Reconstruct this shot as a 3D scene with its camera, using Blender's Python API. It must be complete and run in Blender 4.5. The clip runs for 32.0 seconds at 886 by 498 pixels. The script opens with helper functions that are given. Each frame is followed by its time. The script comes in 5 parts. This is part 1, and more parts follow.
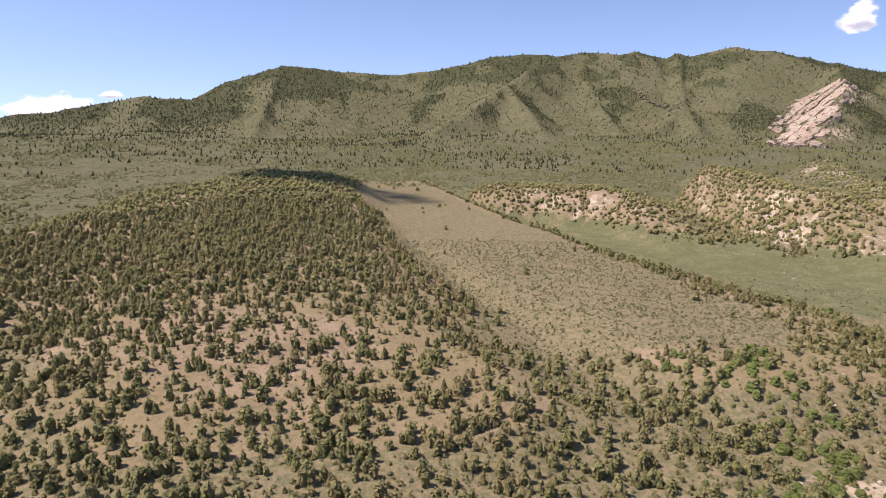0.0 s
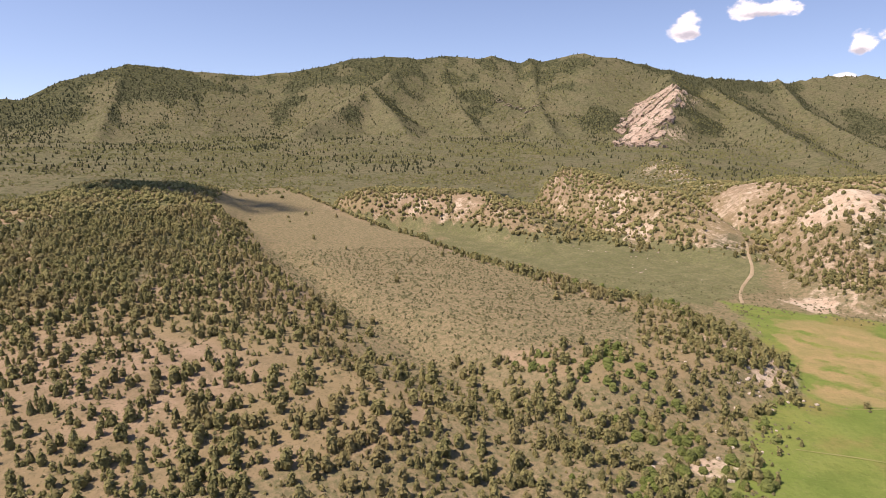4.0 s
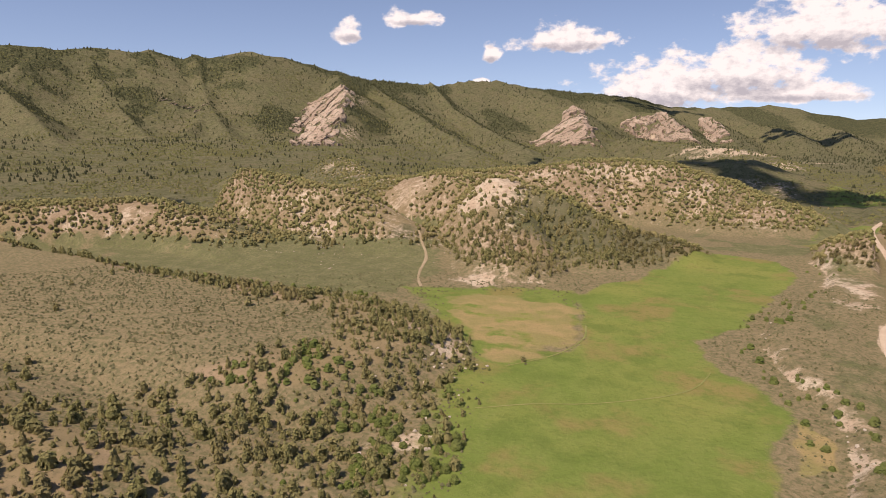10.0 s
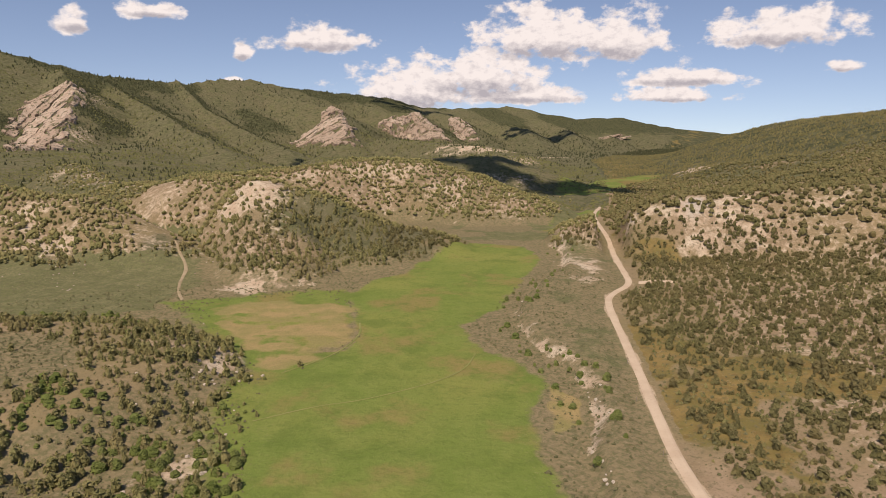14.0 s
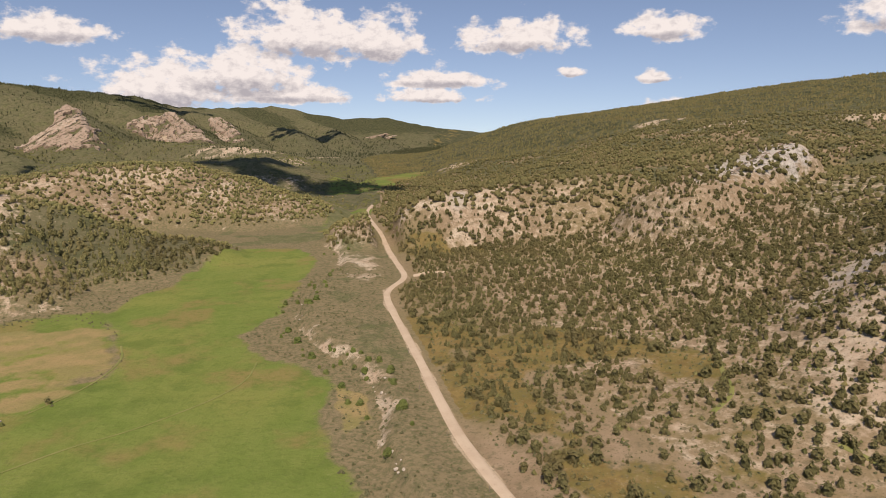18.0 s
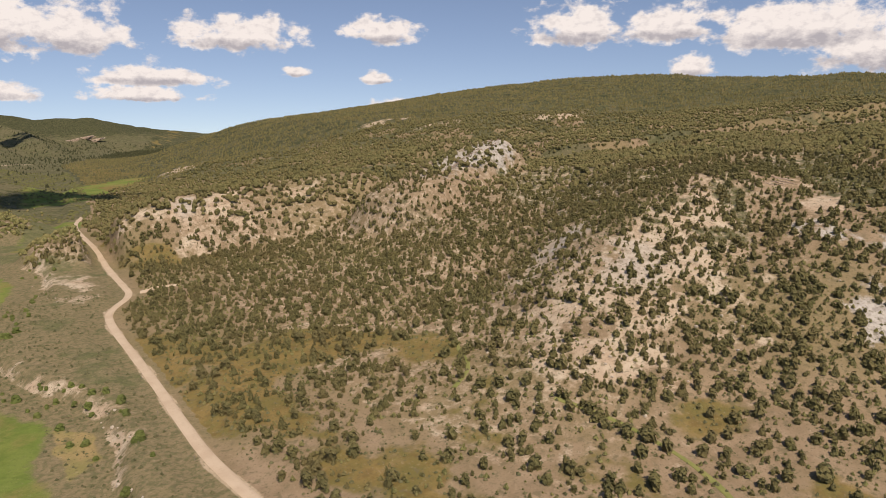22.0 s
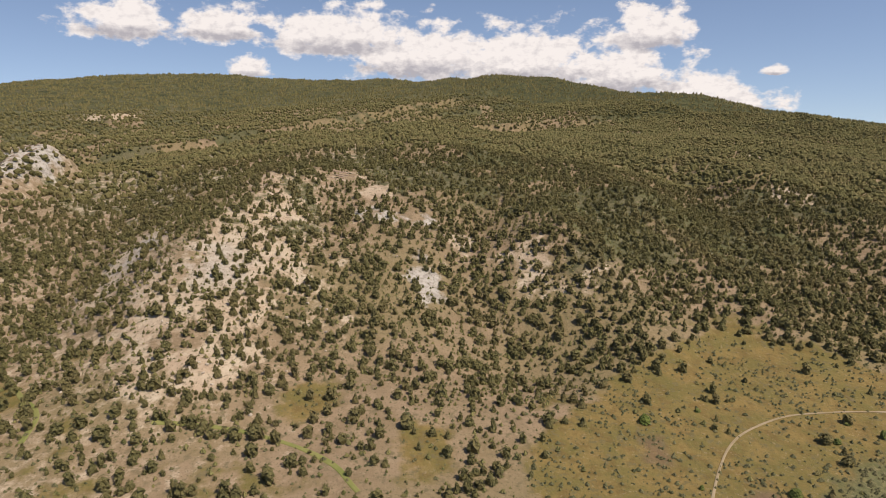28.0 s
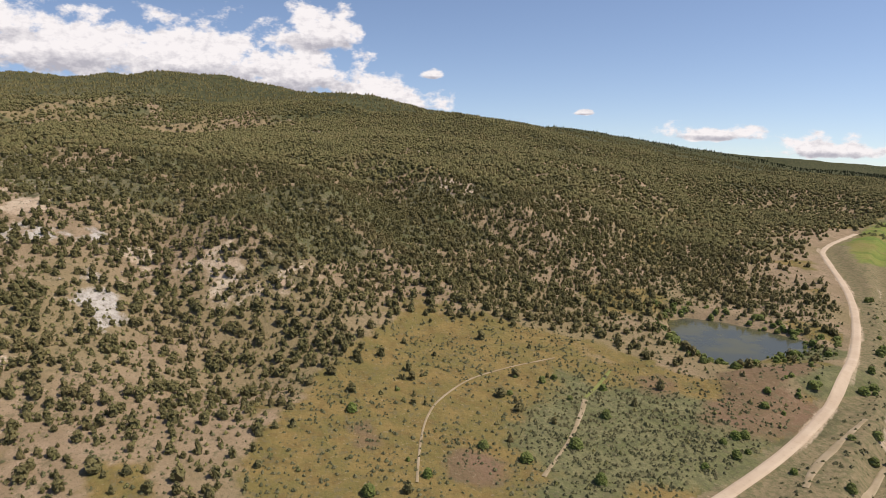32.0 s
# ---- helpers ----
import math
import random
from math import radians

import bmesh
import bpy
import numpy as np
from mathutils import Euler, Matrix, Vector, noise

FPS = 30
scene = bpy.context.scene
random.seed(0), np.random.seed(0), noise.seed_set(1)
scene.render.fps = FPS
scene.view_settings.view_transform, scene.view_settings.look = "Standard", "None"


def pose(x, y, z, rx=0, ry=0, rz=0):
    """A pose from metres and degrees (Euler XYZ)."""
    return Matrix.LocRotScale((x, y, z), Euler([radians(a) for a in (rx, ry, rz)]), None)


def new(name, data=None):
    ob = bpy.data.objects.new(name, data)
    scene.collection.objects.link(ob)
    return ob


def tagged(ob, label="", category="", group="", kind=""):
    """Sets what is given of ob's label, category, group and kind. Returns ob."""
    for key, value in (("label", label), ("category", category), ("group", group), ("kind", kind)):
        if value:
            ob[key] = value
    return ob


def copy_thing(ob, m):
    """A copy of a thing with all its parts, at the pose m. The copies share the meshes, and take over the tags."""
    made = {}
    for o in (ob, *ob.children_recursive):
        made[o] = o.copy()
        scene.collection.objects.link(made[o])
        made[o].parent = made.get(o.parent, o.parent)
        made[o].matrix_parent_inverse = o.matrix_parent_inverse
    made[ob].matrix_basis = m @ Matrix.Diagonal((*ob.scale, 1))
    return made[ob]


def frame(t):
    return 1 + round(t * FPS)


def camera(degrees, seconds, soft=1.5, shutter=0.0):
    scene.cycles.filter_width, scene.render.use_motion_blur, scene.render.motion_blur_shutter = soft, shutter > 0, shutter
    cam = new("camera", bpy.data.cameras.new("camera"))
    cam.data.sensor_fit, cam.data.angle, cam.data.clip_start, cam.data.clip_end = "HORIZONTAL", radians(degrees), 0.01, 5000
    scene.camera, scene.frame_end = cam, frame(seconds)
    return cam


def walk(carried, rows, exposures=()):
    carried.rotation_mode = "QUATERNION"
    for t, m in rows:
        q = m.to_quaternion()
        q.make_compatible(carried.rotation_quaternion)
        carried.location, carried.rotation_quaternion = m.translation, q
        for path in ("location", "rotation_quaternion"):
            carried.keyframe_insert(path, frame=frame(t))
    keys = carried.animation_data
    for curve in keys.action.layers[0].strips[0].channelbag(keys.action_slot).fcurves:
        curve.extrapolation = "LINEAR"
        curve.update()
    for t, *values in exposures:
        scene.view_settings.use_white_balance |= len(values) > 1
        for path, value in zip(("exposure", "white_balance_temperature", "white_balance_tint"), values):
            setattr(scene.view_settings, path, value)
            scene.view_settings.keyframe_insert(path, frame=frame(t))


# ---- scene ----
# ---------------------------------------------------------------- camera
cam = camera(69.0, 32.0, soft=0.65)
# seconds, heading clockwise from north (+y), tilt, height
PATH = [
    (0, -55.22, -11.77, 85.5), (1, -55.12, -11.72, 86.7), (2, -55.05, -11.69, 87.9), (2.5, -55.13, -11.68, 88.5),
    (4.5, -39.33, -11.71, 89.5), (5, -37.46, -11.73, 89.8), (5.5, -36.1, -11.73, 90), (6, -34.35, -11.81, 90),
    (6.5, -32.3, -11.77, 90), (7, -30.24, -11.77, 90), (7.5, -28.02, -11.77, 90), (8, -25.78, -11.77, 90), (8.5, -23.41, -11.76, 90),
    (9, -20.73, -11.77, 90), (9.5, -18.26, -11.77, 90), (10, -15.64, -11.76, 90), (10.5, -12.98, -11.76, 90), (11, -10.19, -11.73, 90),
    (11.5, -7.23, -11.72, 90), (12, -4.56, -11.72, 90), (12.5, -2.32, -11.72, 90), (13, 0, -11.73, 90), (13.5, 2.26, -11.72, 90),
    (14, 5.12, -11.74, 90), (14.5, 7.76, -11.75, 90), (16.5, 15.2, -11.76, 90), (17, 17.3, -11.75, 90), (17.5, 21.62, -11.73, 90),
    (18, 25.22, -11.74, 90), (18.5, 27.54, -11.75, 90), (19, 30.87, -11.75, 90), (19.5, 35.02, -11.75, 90), (20, 37.76, -11.75, 90),
    (20.5, 40.01, -11.75, 90), (21, 42.67, -11.74, 90), (21.5, 45.51, -11.75, 90), (22, 48.49, -11.75, 90), (22.5, 51.01, -11.76, 90),
    (23, 53.16, -11.76, 90), (23.5, 55.85, -11.77, 90), (24, 60.05, -11.76, 90), (24.5, 63.61, -11.75, 90), (25, 66.98, -11.75, 90),
    (25.5, 69.89, -11.74, 90), (27.5, 81.95, -11.76, 90), (28, 85.08, -11.74, 90), (28.5, 90.39, -11.75, 90), (29, 96.78, -11.75, 90),
    (29.5, 100.94, -11.74, 90), (30, 103.53, -11.75, 90), (30.5, 105.24, -11.77, 90), (31, 107.94, -11.78, 90),
    (31.5, 110.56, -11.78, 90), (32, 112.44, -11.78, 90),
]
walk(cam, [(t, pose(0, 0, z, 90 + tilt, 0, -heading)) for t, heading, tilt, z in PATH],
     exposures=[(0, 0.62, 6400, 25), (6, 0.50, 7200, 26), (13, 0.07, 7250, 21), (19, 0.02, 7250, 19), (25, 0.03, 7250, 17), (32, 0.12, 6700, 16)])

# ---------------------------------------------------------------- world, sun
SUN_AZ, SUN_EL = 207.0, 58.0            # degrees: clockwise from north, above the horizon
world = bpy.data.worlds.new("sky")
scene.world = world
world.use_nodes = True
wt = world.node_tree
wt.nodes.clear()


def wnode(kind, **inputs):
    n = wt.nodes.new(kind)
    for k, v in inputs.items():
        n.inputs[int(k[1:])].default_value = v
    return n


def wmath(op, a, b=0.0, c=0.0, clamp=False):
    n = wt.nodes.new("ShaderNodeMath")
    n.operation, n.use_clamp = op, clamp
    for i, v in enumerate((a, b, c)):
        if isinstance(v, (int, float)):
            n.inputs[i].default_value = v
        else:
            wt.links.new(v, n.inputs[i])
    return n.outputs[0]


sky = wt.nodes.new("ShaderNodeTexSky")
sky.sky_type, sky.sun_disc = "NISHITA", False
sky.sun_elevation, sky.sun_rotation = radians(SUN_EL), radians(SUN_AZ)
sky.altitude, sky.air_density, sky.dust_density, sky.ozone_density = 2000, 1.0, 1.4, 1.2
SKY_STRENGTH = 0.122
lift = wt.nodes.new("ShaderNodeVectorMath")       # thin, dry mountain air: little whitening at the horizon
lift.operation = "ADD"
lift.inputs[1].default_value = (0, 0, 0.10)

# Fair-weather cumulus: clusters named by heading, height, half width and half height in degrees
CLOUDS = [
    (-86, 0.2, 3.6, 1.3), (-81.8, 1.6, 0.9, 0.4), (-18, 8.0, 2.6, 0.8), (-23.5, 7, 1.6, 1.2), (-11.6, 5.2, 0.9, 1.0),
    (-12.3, 2.8, 0.8, 0.35), (-5.2, 6.4, 4.6, 1.4), (2.5, 2.6, 6.5, 2.5), (8.5, 3.8, 6.0, 2.6), (14, 6.8, 6.5, 2.6),
    (19.5, 6.4, 4.5, 2.4), (12, 1.9, 6.5, 1.1), (25, 3.3, 4.8, 1.2), (24, 1.6, 4.6, 0.7), (31.5, 6.6, 5.2, 1.8),
    (36.3, 3.6, 1.3, 0.6), (43.2, 7.0, 3.2, 1.4), (43.1, 3.1, 1.8, 0.65), (44.6, 1.0, 2.6, 0.5),
]
CLOUDS_EAST = [
    (60, 7.4, 5.0, 2.0), (69.2, 3.9, 2.2, 1.2), (67, 7.2, 4.5, 1.6), (76, 7.0, 7.0, 2.4), (83, 5.4, 8.0, 2.8),
    (92, 5.0, 8.5, 3.2), (100, 3.9, 6.5, 2.7), (102, 7.0, 4.2, 2.2), (106.5, 2.0, 3.6, 1.7), (111.5, 3.4, 1.3, 0.5),
    (109.5, 1.2, 3.4, 1.3), (124.5, 0.2, 1.0, 0.3), (135, -1.4, 4.5, 0.8), (143, -2.4, 4.0, 1.0),
]
tc = wt.nodes.new("ShaderNodeTexCoord")
sep = wt.nodes.new("ShaderNodeSeparateXYZ")
wt.links.new(tc.outputs["Generated"], sep.inputs[0])
wt.links.new(tc.outputs["Generated"], lift.inputs[0])
wt.links.new(lift.outputs[0], sky.inputs["Vector"])
heading = wmath("DEGREES", wmath("ARCTAN2", sep.outputs[0], sep.outputs[1]))
height = wmath("DEGREES", wmath("ARCSINE", sep.outputs[2]))
plane = wt.nodes.new("ShaderNodeCombineXYZ")
wt.links.new(heading, plane.inputs[0])
wt.links.new(wmath("MULTIPLY", height, 1.5), plane.inputs[1])


def wnoise(scale, detail, rough, out=0):
    n = wt.nodes.new("ShaderNodeTexNoise")
    n.inputs["Scale"].default_value, n.inputs["Detail"].default_value = scale, detail
    n.inputs["Roughness"].default_value = rough
    wt.links.new(plane.outputs[0], n.inputs["Vector"])
    return n.outputs[out]


billow = wnoise(0.42, 7, 0.58)
puffs = wnoise(1.1, 5, 0.6)
nearest, under = None, None
for a, e, w, h in CLOUDS + CLOUDS_EAST:
    dx = wmath("MULTIPLY", wmath("SUBTRACT", heading, a), 1 / w)
    dy = wmath("SUBTRACT", height, e - 0.35 * h)
    up = wmath("MULTIPLY", wmath("MAXIMUM", dy, 0.0), 1 / (1.35 * h))
    down = wmath("MULTIPLY", wmath("MINIMUM", dy, 0.0), 1 / (0.62 * h))
    q = wmath("ADD", wmath("MULTIPLY", dx, dx), wmath("ADD", wmath("MULTIPLY", up, up), wmath("MULTIPLY", down, down)))
    low = wmath("MULTIPLY", wmath("SUBTRACT", 1.0, q, clamp=True), wmath("MULTIPLY", wmath("SUBTRACT", 0.1 * h, dy), 1.0 / h))
    under = low if under is None else wmath("MAXIMUM", under, low)
    nearest = q if nearest is None else wmath("SMOOTH_MIN", nearest, q, 0.35)
core = wmath("SUBTRACT", 1.0, wmath("SQRT", wmath("MAXIMUM", nearest, 0.0)))
body = wmath("ADD", wmath("MULTIPLY", core, 1.15), wmath("MULTIPLY", wmath("SUBTRACT", billow, 0.52), 2.9))
ramp = wt.nodes.new("ShaderNodeMapRange")
ramp.interpolation_type = "SMOOTHSTEP"
wt.links.new(body, ramp.inputs[0])
ramp.inputs[1].default_value, ramp.inputs[2].default_value = -0.04, 0.42
shade = wt.nodes.new("ShaderNodeMapRange")
wt.links.new(wmath("ADD", wmath("MULTIPLY", under, 3.2), wmath("MULTIPLY", wmath("SUBTRACT", puffs, 0.5), -2.2)), shade.inputs[0])
shade.inputs[1].default_value, shade.inputs[2].default_value = 0.0, 1.0
tone = wt.nodes.new("ShaderNodeMix")
tone.data_type = "RGBA"
wt.links.new(shade.outputs[0], tone.inputs[0])
tone.inputs[6].default_value, tone.inputs[7].default_value = (1.0, 1.0, 1.0, 1), (0.50, 0.51, 0.57, 1)
bg_sky, bg_cloud = wt.nodes.new("ShaderNodeBackground"), wt.nodes.new("ShaderNodeBackground")
wt.links.new(sky.outputs[0], bg_sky.inputs[0])
bg_sky.inputs[1].default_value = SKY_STRENGTH
wt.links.new(tone.outputs[2], bg_cloud.inputs[0])
bg_cloud.inputs[1].default_value = 0.84
mixw = wt.nodes.new("ShaderNodeMixShader")
wt.links.new(ramp.outputs[0], mixw.inputs[0])
wt.links.new(bg_sky.outputs[0], mixw.inputs[1])
wt.links.new(bg_cloud.outputs[0], mixw.inputs[2])
outw = wt.nodes.new("ShaderNodeOutputWorld")
wt.links.new(mixw.outputs[0], outw.inputs[0])

sun = new("sun", bpy.data.lights.new("sun", "SUN"))
sun.data.energy, sun.data.angle, sun.data.color = 4.2, radians(0.53), (1.0, 0.92, 0.80)
sun_to = Vector((math.sin(radians(SUN_AZ)) * math.cos(radians(SUN_EL)),
                 math.cos(radians(SUN_AZ)) * math.cos(radians(SUN_EL)), math.sin(radians(SUN_EL))))
sun.matrix_world = Matrix.Translation(sun_to * 500) @ sun_to.to_track_quat("Z", "Y").to_matrix().to_4x4()

# ---------------------------------------------------------------- landforms
def lattice(ix, iy, seed):
    h = (ix.astype(np.int64) * 374761393 + iy.astype(np.int64) * 668265263 + seed * 974634777) & 0x7FFFFFFF
    h = ((h ^ (h >> 13)) * 1274126177) & 0x7FFFFFFF
    return ((h ^ (h >> 16)) & 0xFFFF) / 65535.0


def vnoise(x, y, size, seed=0):
    """Smooth noise from 0 to 1 with features of that size in metres."""
    u, v = np.asarray(x, float) / size, np.asarray(y, float) / size
    ix, iy = np.floor(u), np.floor(v)
    fx, fy = u - ix, v - iy
    fx, fy = fx * fx * fx * (fx * (fx * 6 - 15) + 10), fy * fy * fy * (fy * (fy * 6 - 15) + 10)
    a, b = lattice(ix, iy, seed), lattice(ix + 1, iy, seed)
    c, d = lattice(ix, iy + 1, seed), lattice(ix + 1, iy + 1, seed)
    return (a + (b - a) * fx) * (1 - fy) + (c + (d - c) * fx) * fy


def fbm(x, y, size, octaves=4, seed=0, gain=0.5):
    total, amp, norm = 0.0, 1.0, 0.0
    for o in range(octaves):
        total = total + amp * vnoise(x + 17.3 * o, y - 9.1 * o, size / 2 ** o, seed + o)
        norm += amp
        amp *= gain
    return total / norm


def crests(x, y, size, octaves=3, seed=0):
    """Sharp-crested noise from 0 to 1, for gullied slopes."""
    total, amp, norm = 0.0, 1.0, 0.0
    for o in range(octaves):
        total = total + amp * (1 - np.abs(2 * vnoise(x, y, size / 2 ** o, seed + o) - 1))
        norm += amp
        amp *= 0.5
    return total / norm


def step(v, a, b):
    q = np.clip((v - a) / (b - a), 0, 1)
    return q * q * (3 - 2 * q)


def along(x, y, line):
    """For points: the distance to a polyline, the height of its nearest point, the length along it and the side (+1: right of its way)."""
    best = np.full(np.shape(x), 1e9)
    z, s, side = np.zeros(np.shape(x)), np.zeros(np.shape(x)), np.ones(np.shape(x))
    run = 0.0
    for a, b in zip(line[:-1], line[1:]):
        ax, ay, bx, by = a[0], a[1], b[0], b[1]
        dx, dy = bx - ax, by - ay
        size = math.hypot(dx, dy)
        q = np.clip(((x - ax) * dx + (y - ay) * dy) / size ** 2, 0, 1)
        d = np.hypot(x - ax - q * dx, y - ay - q * dy)
        near = d < best
        best = np.where(near, d, best)
        if len(a) > 2:
            z = np.where(near, a[2] + q * (b[2] - a[2]), z)
        s = np.where(near, run + q * size, s)
        side = np.where(near, np.sign((x - ax) * dy - (y - ay) * dx), side)
        run += size
    return best, z, s, side


def inside(x, y, ring):
    hit = np.zeros(np.shape(x), bool)
    for (ax, ay), (bx, by) in zip(ring, ring[1:] + ring[:1]):
        if ay == by:
            continue
        hit ^= ((ay > y) != (by > y)) & (x < ax + (y - ay) * (bx - ax) / (by - ay))
    return hit


def within(x, y, ring, soft):
    """1 inside a closed outline, 0 outside, with a soft edge."""
    d = along(x, y, ring + ring[:1])[0]
    return np.clip(0.5 + np.where(inside(x, y, ring), d, -d) / soft, 0, 1)


def smax(a, b, k):
    h = np.clip(0.5 + 0.5 * (a - b) / k, 0, 1)
    return b + (a - b) * h + k * h * (1 - h)


ROAD = [(330, -480), (290, -388), (256, -352), (203, -298), (164, -248), (130, -195), (109, -147), (97, -106),
        (81, -38), (70, 40), (69, 96), (72, 141), (79, 173), (88, 213), (100, 273), (107, 294),
        (126, 313), (131, 336), (142, 385), (161, 451), (174, 509), (192, 580), (220, 640)]
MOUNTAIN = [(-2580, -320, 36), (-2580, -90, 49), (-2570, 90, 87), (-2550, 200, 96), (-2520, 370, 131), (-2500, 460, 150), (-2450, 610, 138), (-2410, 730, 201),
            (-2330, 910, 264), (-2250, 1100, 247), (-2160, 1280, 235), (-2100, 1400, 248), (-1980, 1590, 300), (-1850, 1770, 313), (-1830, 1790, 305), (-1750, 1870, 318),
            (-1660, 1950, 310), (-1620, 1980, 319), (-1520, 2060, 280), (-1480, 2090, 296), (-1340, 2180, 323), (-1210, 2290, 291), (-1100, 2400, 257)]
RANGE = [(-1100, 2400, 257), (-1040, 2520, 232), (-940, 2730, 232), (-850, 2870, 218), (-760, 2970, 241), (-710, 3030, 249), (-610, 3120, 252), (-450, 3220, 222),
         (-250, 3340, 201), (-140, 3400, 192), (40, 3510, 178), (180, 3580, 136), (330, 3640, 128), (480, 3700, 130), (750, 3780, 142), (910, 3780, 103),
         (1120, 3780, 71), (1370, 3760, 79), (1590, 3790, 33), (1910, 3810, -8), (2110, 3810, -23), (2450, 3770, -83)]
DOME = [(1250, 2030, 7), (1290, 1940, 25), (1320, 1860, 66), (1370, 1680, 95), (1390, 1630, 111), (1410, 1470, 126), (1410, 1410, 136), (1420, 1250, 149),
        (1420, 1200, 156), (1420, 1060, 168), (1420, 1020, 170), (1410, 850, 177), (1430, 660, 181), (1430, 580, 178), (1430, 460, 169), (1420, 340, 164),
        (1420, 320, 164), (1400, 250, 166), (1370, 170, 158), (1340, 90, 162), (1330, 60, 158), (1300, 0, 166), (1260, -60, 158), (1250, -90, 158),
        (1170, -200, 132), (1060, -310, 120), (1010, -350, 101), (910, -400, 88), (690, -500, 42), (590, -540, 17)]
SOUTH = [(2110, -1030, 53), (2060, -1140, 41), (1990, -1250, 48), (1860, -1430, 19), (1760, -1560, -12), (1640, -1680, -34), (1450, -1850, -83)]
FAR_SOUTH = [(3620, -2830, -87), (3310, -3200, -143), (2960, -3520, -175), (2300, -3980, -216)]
SPURS = [
    [(-1760, 1780, 304), (-1740, 1580, 245), (-1680, 1420, 184), (-1560, 1210, 117), (-1470, 1040, 72), (-1300, 850, 25), (-1140, 720, 7)],
    [(-1680, 1420, 184), (-1360, 1260, 70), (-990, 990, -9)],
    [(-1760, 1830, 308), (-1480, 1620, 141), (-1190, 1410, 40), (-870, 1160, -17)],
    [(-1490, 2060, 308), (-1370, 1910, 198), (-1220, 1730, 114), (-960, 1460, 13), (-740, 1190, -30)],
    [(-1220, 1730, 114), (-1120, 1470, 39), (-1000, 1250, -14)],
    [(-1050, 2270, 239), (-870, 1970, 162), (-790, 1730, 85), (-710, 1520, 16), (-570, 1280, -29)],
    [(-1040, 2490, 233), (-780, 2160, 139), (-520, 1780, 55), (-280, 1370, -7)],
    [(-850, 2820, 235), (-670, 2510, 119), (-440, 2160, 36), (-250, 1730, 0)],
    [(-2330, 910, 264), (-2020, 730, 126), (-1660, 550, 20), (-1340, 410, -10)],
    [(-2510, 470, 151), (-2080, 300, 32), (-1640, 140, -28), (-1300, 50, -49)],
    [(-2250, 1140, 247), (-1900, 1000, 105), (-1490, 720, -7)],
    [(-620, 3140, 228), (-330, 2840, 146), (-190, 2740, 116), (-110, 2180, -5)],
    [(-170, 3330, 170), (10, 2970, 104), (160, 2970, 98), (240, 2400, -18)],
    [(220, 3500, 110), (310, 3270, 92), (370, 3130, 72), (390, 2540, -25)],
    [(400, 3570, 95), (570, 3230, 44), (680, 3110, 26), (650, 2560, -50)],
    [(770, 3740, 112), (880, 3400, 46), (920, 3250, 24), (830, 2510, -65)],
]
SPURS_FAR = [
    [(1350, 3980, 25), (1100, 3000, -40), (810, 2360, -80)],
    [(140, 2000, 10), (300, 1670, -8), (370, 1400, -25), (380, 1290, -34)],
]
# crest, half width of the flat top, run of the flank
HILLS = [
    ([(-460, 112, 33), (-395, 48, 21), (-335, -6, 17), (-250, -60, 9)], 24, 110),
    ([(-316, 510, 41), (-254, 477, 34), (-206, 456, 35), (-162, 425, 21), (-123, 396, 6)], 7, 50),
    ([(-254, 477, 30), (-228, 430, 22), (-190, 385, 6)], 8, 40),
    ([(-420, 908, 25), (-344, 777, 20), (-270, 667, 21), (-215, 615, 28), (-170, 575, 36), (-120, 530, 40)], 8, 70),
    ([(-477, 763, 15), (-350, 606, 18), (-290, 530, 22)], 8, 60),
    ([(164, 424, 24), (190, 419, 37), (219, 410, 39), (248, 399, 41), (279, 391, 44), (320, 380, 48)], 10, 66),
    ([(311, 300, 50), (366, 311, 62), (410, 312, 72)], 8, 60),
    ([(-98, 505, 42), (-82, 452, 48), (-50, 444, 38), (-20, 440, 26), (10, 430, 14)], 6, 56),
    ([(-80, 446, 42), (-70, 400, 27), (-60, 366, 10)], 10, 36),
    ([(-30, 440, 26), (-18, 410, 17), (-8, 392, 8)], 12, 34),
    ([(-170, 650, 34), (-87, 634, 38), (-48, 648, 43), (3, 660, 47), (49, 648, 42), (83, 635, 32), (114, 609, 14)], 12, 90),
    ([(-80, 1000, 24), (27, 950, 24), (101, 945, 29), (158, 937, 31), (198, 909, 16), (232, 870, 2), (259, 841, -8)], 12, 110),
    ([(11, 2300, 12), (150, 1994, 8), (265, 1730, 6), (317, 1517, -10), (347, 1305, -24)], 14, 120),
    ([(-430, 370, 24), (-336, 397, 27), (-294, 392, 22), (-255, 383, 15), (-210, 364, 4)], 10, 46),
    ([(-560, 240, 26), (-500, 190, 38), (-400, 150, 31), (-300, 112, 25), (-215, 82, 19), (-150, 62, 13), (-110, 48, 7)], 26, 105),
    ([(-112, 210, 12), (-200, 212, 14), (-330, 240, 18), (-500, 285, 26)], 34, 38),
]


# low noses and hollows of the eastern slope: line, height, half width
NOSES = [
    ([(330, 108), (285, 122), (240, 118), (200, 105), (172, 92)], 8, 30),
    ([(320, 8), (270, 15), (227, 7), (198, -8)], -6, 20),
    ([(400, 240), (300, 195), (225, 172)], -6, 26),
    ([(300, -20), (255, -35), (225, -48)], 6, 20),
    ([(420, -120), (330, -105), (262, -92)], -7, 24),
]


